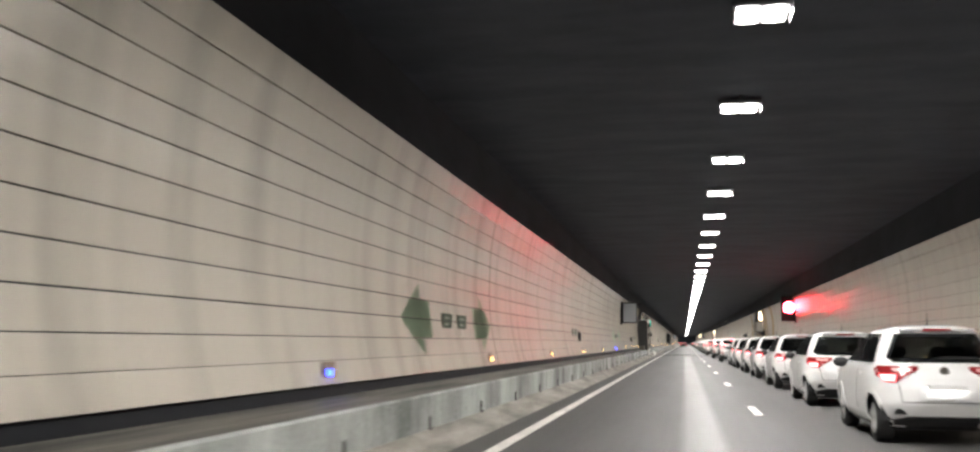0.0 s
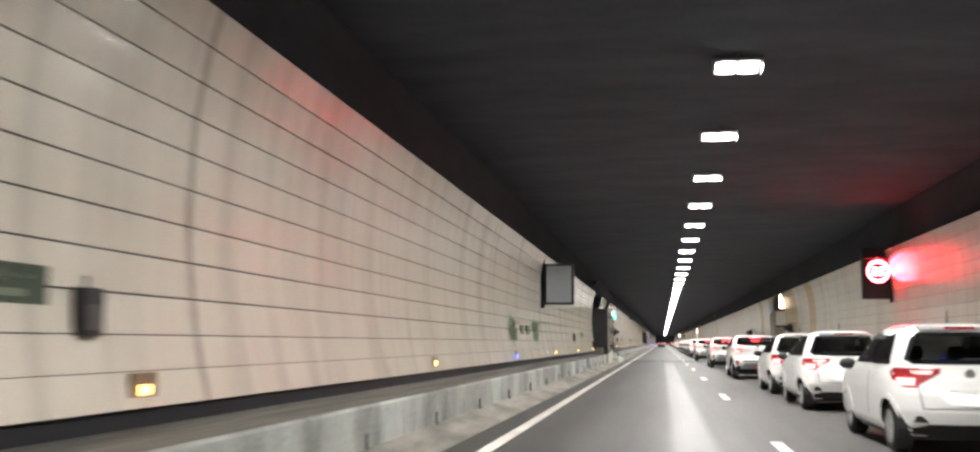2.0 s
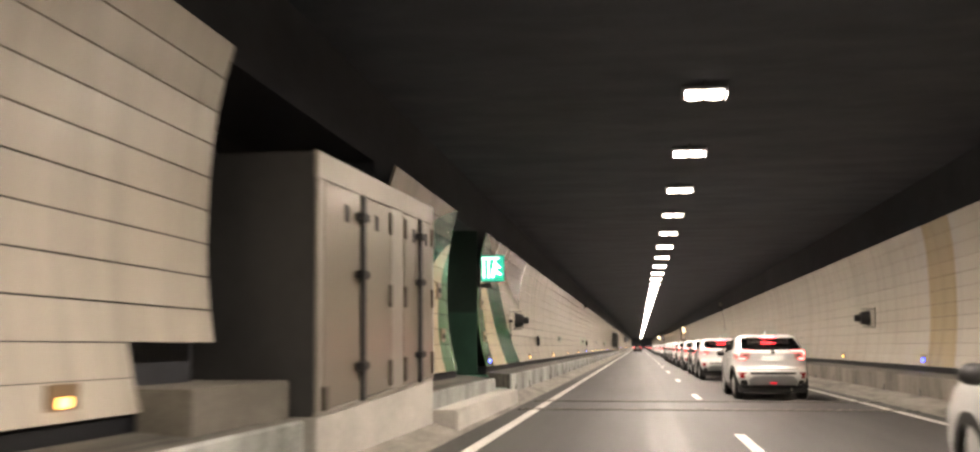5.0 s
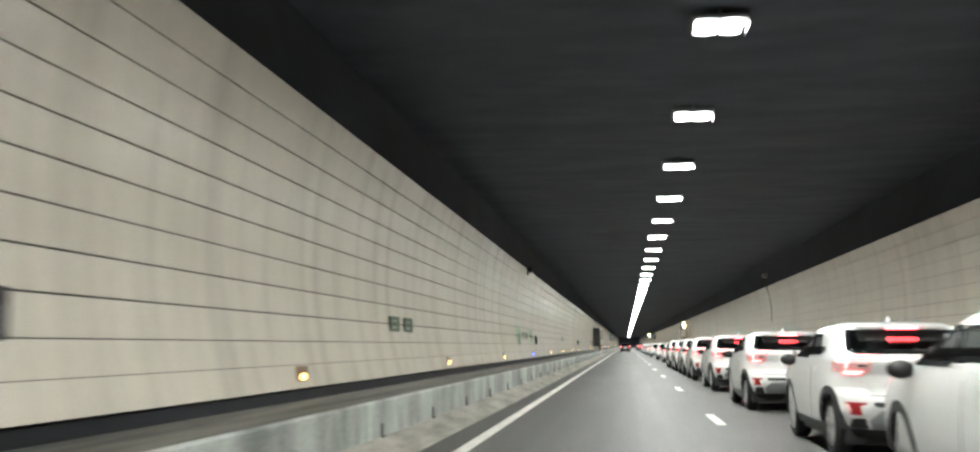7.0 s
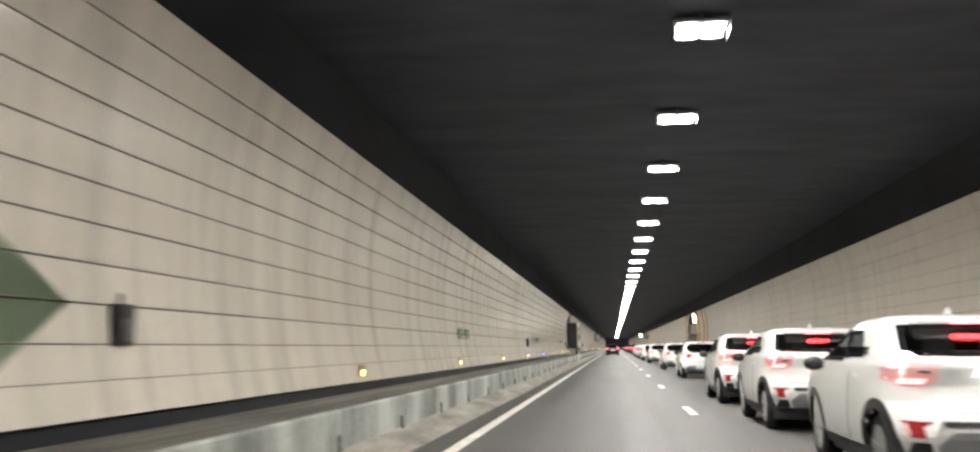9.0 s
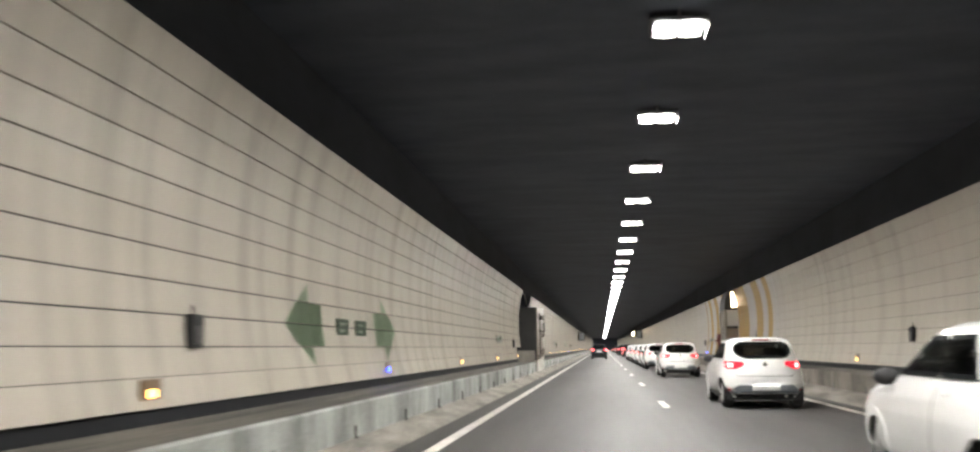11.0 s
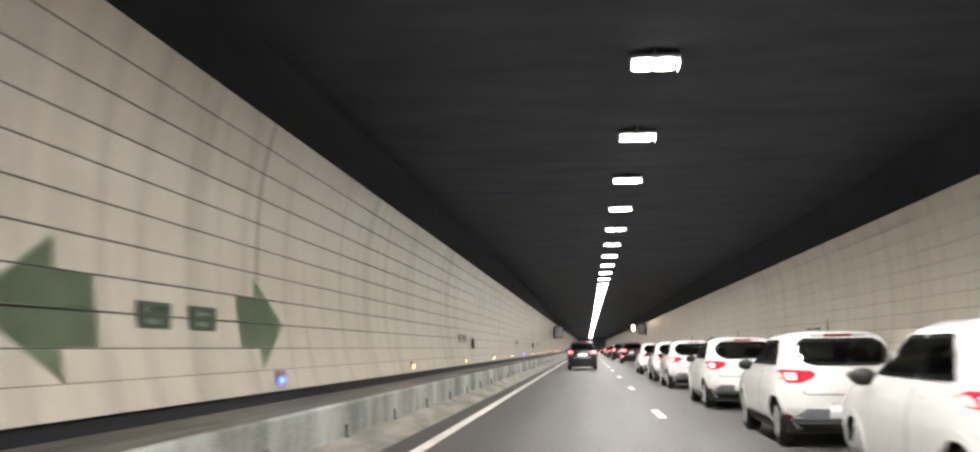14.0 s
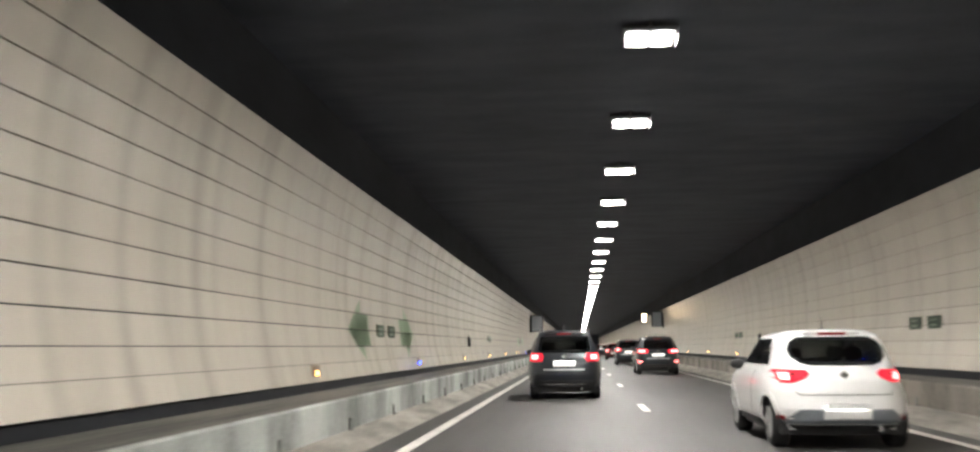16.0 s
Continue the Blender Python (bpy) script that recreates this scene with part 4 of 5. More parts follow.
def car_glass(name, tint):
    """Lightly tinted see-through glass with a sharp gloss."""
    m, nt, b = nodes_of(name)
    clear = node(nt, "ShaderNodeBsdfTransparent", Color=(tint, tint * 1.03, tint * 1.025, 1))
    gloss = node(nt, "ShaderNodeBsdfGlossy", Color=(0.9, 0.9, 0.9, 1), Roughness=0.04)
    facing = node(nt, "ShaderNodeLayerWeight", Blend=0.5).outputs["Facing"]
    fres = maths(nt, "ADD", maths(nt, "MULTIPLY", maths(nt, "POWER", facing, 4.0), 0.6), 0.04)
    mix = nt.nodes.new("ShaderNodeMixShader")
    nt.links.new(fres, mix.inputs[0])
    nt.links.new(clear.outputs[0], mix.inputs[1])
    nt.links.new(gloss.outputs[0], mix.inputs[2])
    nt.links.new(mix.outputs[0], nt.nodes["Material Output"].inputs[0])
    return m


def between_rows(rows, z, margin):
    """The span of a window at height z, drawn in by the margin; None above and below it."""
    if not rows[0][0] + margin < z < rows[-1][0] - margin:
        return None
    for (za, a0, a1), (zb, b0, b1) in zip(rows, rows[1:]):
        if za <= z <= zb:
            t = (z - za) / (zb - za)
            return a0 + (b0 - a0) * t + margin, a1 + (b1 - a1) * t - margin
    return None


M.update({
    "car_white": car_paint("car_paint_white", (0.86, 0.86, 0.855)),
    "car_black": car_paint("car_paint_black", (0.012, 0.015, 0.02), 0.2),
    "car_red": car_paint("car_paint_dark_red", (0.09, 0.014, 0.016), 0.2),
    "car_silver": car_paint("car_paint_silver", (0.42, 0.43, 0.44), 0.6),
    "car_glass": car_glass("car_rear_glass", 0.5),
    "side_glass": car_glass("car_side_glass", 0.42),
    "frit": plain("black_window_border", (0.012, 0.013, 0.014), 0.12, 0.0, 0.1, 2.0, spec=0.7),
    "cabin": plain("dark_cabin_fabric", (0.045, 0.045, 0.048), 0.8, 0.0, 0.3, 14.0),
    "plate_lamp": glow("plate_lamp", (1.0, 0.97, 0.92), 22.0),
    "car_trim": plain("car_black_plastic", (0.022, 0.022, 0.023), 0.55),
    "car_grey": plain("car_grey_plastic", (0.26, 0.285, 0.315), 0.5),
    "tyre": plain("tyre_rubber", (0.018, 0.018, 0.018), 0.8, 0.0, 0.3, 20.0),
    "rim": plain("alloy_rim", (0.42, 0.42, 0.42), 0.35, 0.9),
    "chrome": plain("chrome_strip", (0.65, 0.65, 0.66), 0.15, 1.0, 0.03),
    "tail": plain("tail_lamp_red", (0.30, 0.012, 0.02), 0.2, 0.0, 0.1, 6.0, emit=(1.0, 0.03, 0.06), strength=0.9),
    "tail_pale": plain("tail_lamp_pale", (0.72, 0.50, 0.49), 0.2, 0.0, 0.1, 6.0, emit=(1.0, 0.22, 0.2), strength=0.18),
    "stop_lit": glow("stop_lamp_lit", (1.0, 0.05, 0.06), 30.0),
    "tail_lit": glow("tail_lamp_lit", (1.0, 0.16, 0.16), 8.0),
    "tail_dim": plain("reflector_red", (0.30, 0.02, 0.025), 0.25, 0.0, 0.1, 6.0),
    "number": plain("number_plate_white", (0.85, 0.85, 0.84), 0.4, 0.0, 0.03),
    "number_bar": plain("number_plate_bar", (0.30, 0.16, 0.16), 0.5),
})


class Hull:
    """A car's body as rounded outlines at rising heights: (z, rear y, front y, half width, squareness)."""

    def __init__(self, levels):
        self.lv = np.array(levels, float)

    def at(self, z):
        lv = self.lv
        i = int(np.clip(np.searchsorted(lv[:, 0], z) - 1, 0, len(lv) - 2))
        a, b = lv[i], lv[i + 1]
        t = min(1.0, max(0.0, (z - a[0]) / (b[0] - a[0])))
        p0, p3 = lv[max(0, i - 1)], lv[min(len(lv) - 1, i + 2)]
        lin = a + (b - a) * t
        cub = 0.5 * (2 * a + (b - p0) * t + (2 * p0 - 5 * a + 4 * b - p3) * t * t + (3 * a - p0 - 3 * b + p3) * t ** 3)
        yr = 0.5 * (lin[1] + cub[1])
        return yr, lin[2], 0.4 * lin[3] + 0.6 * cub[3], lin[4]

    def rear(self, x, z):
        yr, yf, hw, n = self.at(z)
        hl = (yf - yr) / 2
        u = min(0.9995, abs(x / hw))
        return (yr + yf) / 2 - hl * (1 - u ** n) ** (1 / (n * 1.6))

    def side(self, y, z):
        yr, yf, hw, n = self.at(z)
        v = (y - (yr + yf) / 2) / ((yf - yr) / 2)
        u, n = min(0.9995, abs(v)), n + 2.5 if v > 0 else n
        return hw * (1 - u ** (n * 1.6)) ** (1 / n)

    def front(self, x, z):
        yr, yf, hw, n = self.at(z)
        u, n = min(0.9995, abs(x / hw)), n + 2.5
        return (yr + yf) / 2 + (yf - yr) / 2 * (1 - u ** n) ** (1 / (n * 1.6))

    def body(self, steps=34, rear=None, front=None, sides=(), wheels=(), r=0.3):
        z0, z1 = self.lv[0, 0], self.lv[-1, 0]
        zs = sorted(set([round(z0 + (z1 - z0) * i / steps, 4) for i in range(steps + 1)] + [round(v, 4) for v in self.lv[:, 0]]))
        bm = bmesh.new()
        rings = []
        for z in zs:
            yr, yf, hw, n = self.at(z)
            yc, hl = (yr + yf) / 2, (yf - yr) / 2
            ring = []
            for k in range(80):
                t = 2 * math.pi * k / 80
                c, s = math.cos(t), math.sin(t)
                k2 = n + 2.5 if s > 0 else n
                x = math.copysign(abs(c) ** (2 / k2), c)
                y = math.copysign(abs(s) ** (2 / (1.6 * k2)), s)
                ring.append(bm.verts.new((hw * x, yc + hl * y, z)))
            rings.append(ring)
        for a, b in zip(rings, rings[1:]):
            for i in range(80):
                j = (i + 1) % 80
                bm.faces.new((a[i], a[j], b[j], b[i]))
        bm.faces.new(rings[0][::-1])
        bm.faces.new(rings[-1])
        bm.normal_update()
        gone = []
        for f in bm.faces:
            c, nr = f.calc_center_median(), f.normal
            yr, yf, hw, n = self.at(c.z)
            back = c.y < (yr + yf) / 2
            span = between_rows(rear if back else front, c.z, 0.03) if rear else None
            if span and abs(nr.x) < 0.75 and span[0] < c.x < span[1]:
                gone.append(f)
                continue
            for rows in sides:
                span = between_rows(rows, c.z, 0.03)
                if span and abs(nr.x) > 0.6 and span[0] < c.y < span[1]:
                    gone.append(f)
                    break
            else:
                if abs(c.x) > 0.7 * hw and abs(nr.z) < 0.9 and any((c.y - y) ** 2 + (c.z - r) ** 2 < (r + 0.055) ** 2 for y in wheels):
                    gone.append(f)
        bmesh.ops.delete(bm, geom=gone, context="FACES")
        return bm

    def arch(self, y, r, s, r0, r1, off=0.008):
        """The flat lip round a wheel opening, on the body's side."""
        bm = bmesh.new()
        z0 = self.lv[0, 0]
        lines = []
        for k in range(33):
            t = math.radians(-25 + 230 * k / 32)
            line = []
            for q in (r0, r1):
                z = max(z0 + 0.005, r + q * math.sin(t))
                line.append(bm.verts.new((s * (self.side(y + q * math.cos(t), z) + off), y + q * math.cos(t), z)))
            lines.append(line)
        for a, b in zip(lines, lines[1:]):
            bm.faces.new((a[0], a[1], b[1], b[0]))
        bmesh.ops.recalc_face_normals(bm, faces=bm.faces)
        bmesh.ops.solidify(bm, geom=bm.faces[:], thickness=0.02)
        bmesh.ops.recalc_face_normals(bm, faces=bm.faces)
        return bm

    def grid(self, rows, where, off, n, mirror, thick):
        bm = bmesh.new()
        vs = []
        rr = []
        for (za, a0, a1), (zb, b0, b1) in zip(rows, rows[1:]):
            k = max(1, int(abs(zb - za) / 0.04))
            rr += [(za + (zb - za) * i / k, a0 + (b0 - a0) * i / k, a1 + (b1 - a1) * i / k) for i in range(k)]
        rr.append(rows[-1])
        for z, p0, p1 in rr:
            line = []
            for i in range(n + 1):
                p = p0 + (p1 - p0) * i / n
                q = (p * mirror, where(p, z) - off, z) if thick > 0 else ((where(p, z) + off) * mirror, p, z)
                line.append(bm.verts.new(q))
            vs.append(line)
        for a, b in zip(vs, vs[1:]):
            for i in range(n):
                bm.faces.new((a[i], a[i + 1], b[i + 1], b[i]))
        bmesh.ops.recalc_face_normals(bm, faces=bm.faces)
        bmesh.ops.solidify(bm, geom=bm.faces[:], thickness=0.012)
        bmesh.ops.recalc_face_normals(bm, faces=bm.faces)
        return bm

    def rear_patch(self, rows, off=0.008, n=10, mirror=1):
        return self.grid(rows, self.rear, off, n, mirror, 1)

    def front_patch(self, rows, off=-0.008, n=10, mirror=1):
        return self.grid(rows, self.front, off, n, mirror, 1)

    def side_patch(self, rows, off=0.008, n=10, mirror=1):
        return self.grid(rows, self.side, off, n, mirror, -1)


def wheel(parent, x, y, r, s):
    bm = bmesh.new()
    cyl(bm, r, 0.21, (0, 0, 0), "x", 32, None, 0.03)
    w = part("wheel", bm, M["tyre"], parent, smooth=False)
    w.location = (x, y, r)
    bm = bmesh.new()
    cyl(bm, r * 0.66, 0.02, (s * 0.1, 0, 0), "x", 24)
    for k in range(5):
        t = 2 * math.pi * k / 5
        m = Matrix.Rotation(t, 4, "X")
        c = boxed(min(s * 0.1, s * 0.122), max(s * 0.1, s * 0.122), -0.03, 0.03, 0.02, r * 0.62)
        c.transform(m)
        tmp = bpy.data.meshes.new("spoke")
        c.to_mesh(tmp)
        c.free()
        bm.from_mesh(tmp)
        bpy.data.meshes.remove(tmp)
    part("rim", bm, M["rim"], w)
    return w


def build_car(name, at, label, spec):
    h = Hull(spec["levels"])
    paint = M[spec["paint"]]
    ob = thing(name, at, label, "car")
    W, L = spec["width"] / 2, spec["length"]
    r = spec["wheel"]
    axles = (spec["axle"], spec["axle"] + spec["base"])
    zt = spec["levels"][-1][0]
    belt = spec["side_glass"][0][0][0]
    wide = h.at(zt - 0.16)[2] - 0.12
    screen = [(belt + 0.02, -wide - 0.1, wide + 0.1), (zt - 0.10, -wide, wide)]
    part("body", h.body(34, spec["rear_glass"], screen, spec["side_glass"], axles, r), paint, ob, smooth=True)
    part("underbody", boxed(-W * 0.86, W * 0.86, 0.35, L - 0.3, 0.17, 0.42, bevel=0.02), M["car_trim"], ob)
    part("cabin_floor", boxed(-W * 0.8, W * 0.8, 0.7, L - 0.9, 0.45, 0.62), M["cabin"], ob)
    part("rear_shelf", boxed(-W * 0.72, W * 0.72, h.rear(0, belt - 0.1) + 0.1, h.rear(0, belt - 0.1) + 0.62, belt - 0.12, belt - 0.10), M["cabin"], ob)
    for y, x0, x1 in ((spec["axle"] + 0.45, -W * 0.74, W * 0.74), (spec["axle"] + 1.35, -0.62, -0.14), (spec["axle"] + 1.35, 0.14, 0.62)):
        seat = part("seat", boxed(x0, x1, y, y + 0.16, 0.6, belt + 0.02, bevel=0.04), M["cabin"], ob)
        for x in ((x0 + x1) / 2,) if x1 - x0 < 0.6 else (x0 + 0.25, x1 - 0.25):
            part("headrest", boxed(x - 0.12, x + 0.12, y + 0.02, y + 0.12, belt + 0.05, belt + 0.21, bevel=0.03), M["cabin"], seat)
    part("dashboard", boxed(-W * 0.78, W * 0.78, spec["mirror"][1] - 0.15, spec["mirror"][1] + 0.35, 0.6, belt - 0.02, bevel=0.04), M["cabin"], ob)
    part("windscreen", h.front_patch(screen, -0.008, 12), M["car_glass"], ob)
    lip = M[spec.get("arch", spec["paint"])]
    for y in axles:
        for s in (-1, 1):
            part("arch_lip", h.arch(y, r, s, r + 0.028, r + (0.12 if "arch" in spec else 0.10)), lip, ob)
            well = bmesh.new()
            xi = s * (h.side(y, r) - 0.17)
            bmesh.ops.create_cone(well, cap_ends=False, segments=24, radius1=r + 0.09, radius2=r + 0.09, depth=0.30, matrix=Matrix.Translation((xi, y, r)) @ Matrix.Rotation(radians(90), 4, "Y"))
            bmesh.ops.delete(well, geom=[f for f in well.faces if f.calc_center_median().z < 0.32], context="FACES")
            part("wheel_well", well, M["black"], ob)
            wheel(ob, s * (h.side(y, r + 0.1) - 0.125), y, r, s)
    rg = spec["rear_glass"]
    win = part("rear_window", h.rear_patch(rg, 0.010, 14), M["car_glass"], ob, smooth=False)
    e = 0.045
    for rows in ([(z, a, a + e) for z, a, b in rg], [(z, b - e, b) for z, a, b in rg], [(rg[0][0], rg[0][1], rg[0][2]), (rg[0][0] + e, rg[0][1], rg[0][2])], [(rg[-1][0] - e, rg[-1][1], rg[-1][2]), (rg[-1][0], rg[-1][1], rg[-1][2])]):
        part("window_border", h.rear_patch(rows, 0.013, 8), M["frit"], win)
    zb = min(v[0][0] for v, m in spec["lights"])
    for s in (-1, 1):
        part("tailgate_gap", h.rear_patch([(spec["bumper_z"], s * W * 0.62 - 0.005, s * W * 0.62 + 0.005), (max(zb, spec["bumper_z"] + 0.05), s * W * 0.66 - 0.005, s * W * 0.66 + 0.005)], 0.003, 1), M["car_trim"], ob)
    part("bumper_gap", h.rear_patch([(spec["bumper_z"], -W * 0.62, W * 0.62), (spec["bumper_z"] + 0.009, -W * 0.62, W * 0.62)], 0.003, 14), M["car_trim"], ob)
    for s in (-1, 1):
        for rows in spec["side_glass"]:
            win = part("side_window", h.side_patch(rows, 0.008, 8, s), M["side_glass"], ob)
            e = 0.04
            for edge in ([(z, a, a + e) for z, a, b in rows], [(z, b - e, b) for z, a, b in rows], [rows[0], (rows[0][0] + e, *rows[0][1:])], [(rows[-1][0] - e, *rows[-1][1:]), rows[-1]]):
                part("window_border", h.side_patch(edge, 0.011, 6, s), M["frit"], win)
        for k, (rows, mat) in enumerate(spec["lights"]):
            name = "tail_light" if mat.startswith("tail") else "corner_panel"
            part(name, h.rear_patch(rows, 0.014 + 0.005 * k, 8, s), M[mat], ob, "red tail light" if mat.startswith("tail") else "")
        for rows, mat in spec.get("side_trims", ()):
            part("side_trim", h.side_patch(rows, 0.012, 12, s), M[mat], ob)
        z, y = spec["mirror"]
        x = h.side(y, z)
        m = part("wing_mirror", bead(0.115, 0.085, 0.078), M[spec.get("mirror_paint", "car_trim")], ob, smooth=True)
        m.location = (s * (x + 0.09), y, z)
        dz = spec["door_z"]
        part("door_handle", h.side_patch([(dz, spec["axle"] + 0.55, spec["axle"] + 0.73), (dz + 0.035, spec["axle"] + 0.55, spec["axle"] + 0.73)], 0.03, 3, s), paint, ob)
        part("door_gap", h.side_patch([(0.38, spec["axle"] + 1.0, spec["axle"] + 1.008), (spec["mirror"][0] - 0.05, spec["axle"] + 0.92, spec["axle"] + 0.928)], 0.002, 1, s), M["car_trim"], ob)
    for k, (nm, rows, mat) in enumerate(spec["rear_parts"]):
        part(nm, h.rear_patch(rows, 0.012 + 0.004 * k, 14), M[mat], ob)
    z0, z1, hw = spec["plate"]
    pl = part("number_plate", h.rear_patch([(z0, -hw, hw), (z1, -hw, hw)], 0.026, 4), M["number"], ob, "bright white number plate")
    part("plate_bar", h.rear_patch([(z0 + 0.03, -hw * 0.8, hw * 0.8), (z1 - 0.03, -hw * 0.8, hw * 0.8)], 0.0275, 4), M["number_bar" if spec.get("bars", False) else "number"], pl)
    # added lamp whitens the plate in place of headlights; hood and lip hide it
    part("plate_lamp", boxed(-hw * 0.85, hw * 0.85, h.rear(0, z1) - 0.08, h.rear(0, z1) - 0.045, z1 + 0.02, z1 + 0.032), M["plate_lamp"], ob)
    part("plate_hood", boxed(-hw * 0.9, hw * 0.9, h.rear(0, z1) - 0.085, h.rear(0, z1) + 0.05, z1 + 0.033, z1 + 0.055, bevel=0.008), paint, ob)
    part("plate_hood_lip", boxed(-hw * 0.9, hw * 0.9, h.rear(0, z1) - 0.098, h.rear(0, z1) - 0.086, z1 - 0.002, z1 + 0.05, bevel=0.004), paint, ob)
    zb = spec["badge"]
    sides = spec.get("badge_sides", 20)
    part("badge", cyl(bmesh.new(), 0.055, 0.02, (0, h.rear(0, zb) - 0.014, zb), "y", sides), M["chrome"], ob, "plain round badge" if sides > 4 else "plain lozenge badge")
    yt = spec["levels"][-1][1]
    bm = bmesh.new()
    if "fin" in spec:
        low = [bm.verts.new((x, y, zt - 0.02)) for x, y in ((-0.03, yt - 0.02), (0.03, yt - 0.02), (0.025, yt + 0.20), (-0.025, yt + 0.20))]
        top = [bm.verts.new((x, yt + 0.02, zt + 0.065)) for x in (-0.008, 0.008)]
        for f in ((0, 1, 2, 3), (0, 4, 5, 1), (1, 5, 2), (2, 5, 4, 3), (3, 4, 0)):
            bm.faces.new([(low + top)[i] for i in f])
        bmesh.ops.recalc_face_normals(bm, faces=bm.faces)
        part("antenna_fin", bm, paint, ob)
    else:
        cyl(bm, 0.012, 0.2, (0, yt + 0.12, zt + 0.06), "z", 8, 0.004)
        cyl(bm, 0.035, 0.03, (0, yt + 0.12, zt), "z", 12, 0.02)
        part("antenna", bm, M["car_trim"], ob)
    if "spoiler" in spec:
        z, dy, w = spec["spoiler"]
        y = h.rear(0, z)
        part("spoiler", boxed(-w, w, y - dy, y + 0.14, z - 0.016, z + 0.022, bevel=0.012), paint, ob)
        part("brake_light", boxed(-0.17, 0.17, y - dy - 0.006, y - dy + 0.02, z - 0.012, z + 0.02), M[spec.get("stop", "tail_dim")], ob)
    if "wiper" in spec:
        z, w = spec["wiper"]
        bm = boxed(-0.05, w, -0.018, 0.0, -0.012, 0.012, bevel=0.004)
        wp = part("rear_wiper", bm, M["car_trim"], ob)
        wp.location = (0, h.rear(0.1, z) - 0.02, z)
    for s in spec.get("rails", ()):
        part("roof_rail", boxed(s - 0.02, s + 0.02, 0.75, L * 0.55, zt - 0.05, zt + 0.045, bevel=0.012), M["chrome"], ob)
    part("exhaust", cyl(bmesh.new(), 0.035, 0.14, (0.45 * spec["width"] / 2, 0.12, 0.26), "y", 14), M["chrome"], ob)
    return ob


YARIS = dict(
    paint="car_white", bumper_z=0.53, length=3.95, width=1.695, wheel=0.30, axle=0.62, base=2.51, door_z=0.86, mirror=(1.0, 2.75),
    levels=[(0.23, 0.20, 3.70, 0.77, 4), (0.34, 0.08, 3.88, 0.825, 4), (0.50, 0.02, 3.95, 0.845, 4), (0.70, 0.03, 3.93, 0.848, 3.8),
            (0.84, 0.08, 3.84, 0.84, 3.6), (0.94, 0.14, 3.55, 0.825, 3.3), (1.03, 0.19, 2.98, 0.785, 3.2), (1.20, 0.31, 2.60, 0.715, 3.2),
            (1.36, 0.43, 2.25, 0.645, 3.2), (1.45, 0.51, 2.02, 0.575, 3.2), (1.50, 0.62, 1.85, 0.47, 3.2), (1.525, 0.85, 1.60, 0.32, 3)],
    rear_glass=[(1.04, -0.58, 0.58), (1.09, -0.65, 0.65), (1.41, -0.51, 0.51)],
    side_glass=[[(1.03, 0.66, 1.55), (1.41, 0.86, 1.55)], [(1.03, 1.62, 2.70), (1.2, 1.62, 2.46), (1.42, 1.62, 2.06)]],
    lights=[([(0.78, 0.58, 0.70), (0.86, 0.46, 0.775), (0.94, 0.32, 0.775), (0.99, 0.30, 0.74)], "tail_dim"), ([(0.925, 0.40, 0.60), (0.965, 0.38, 0.62)], "tail_pale"), ([(0.80, 0.60, 0.71), (0.88, 0.58, 0.745)], "tail_lit")],
    rear_parts=[("bumper_insert", [(0.24, -0.60, 0.60), (0.31, -0.62, 0.62), (0.36, -0.46, 0.46)], "car_trim"), ("tailgate_recess", [(0.56, -0.34, 0.34), (0.72, -0.34, 0.34)], "car_white"),
                ("corner_vent", [(0.38, 0.47, 0.62), (0.45, 0.54, 0.60)], "car_trim"), ("corner_vent", [(0.38, -0.62, -0.47), (0.45, -0.60, -0.54)], "car_trim")],
    plate=(0.58, 0.70, 0.26), badge=0.93, spoiler=(1.455, 0.07, 0.46), wiper=(1.10, 0.42))
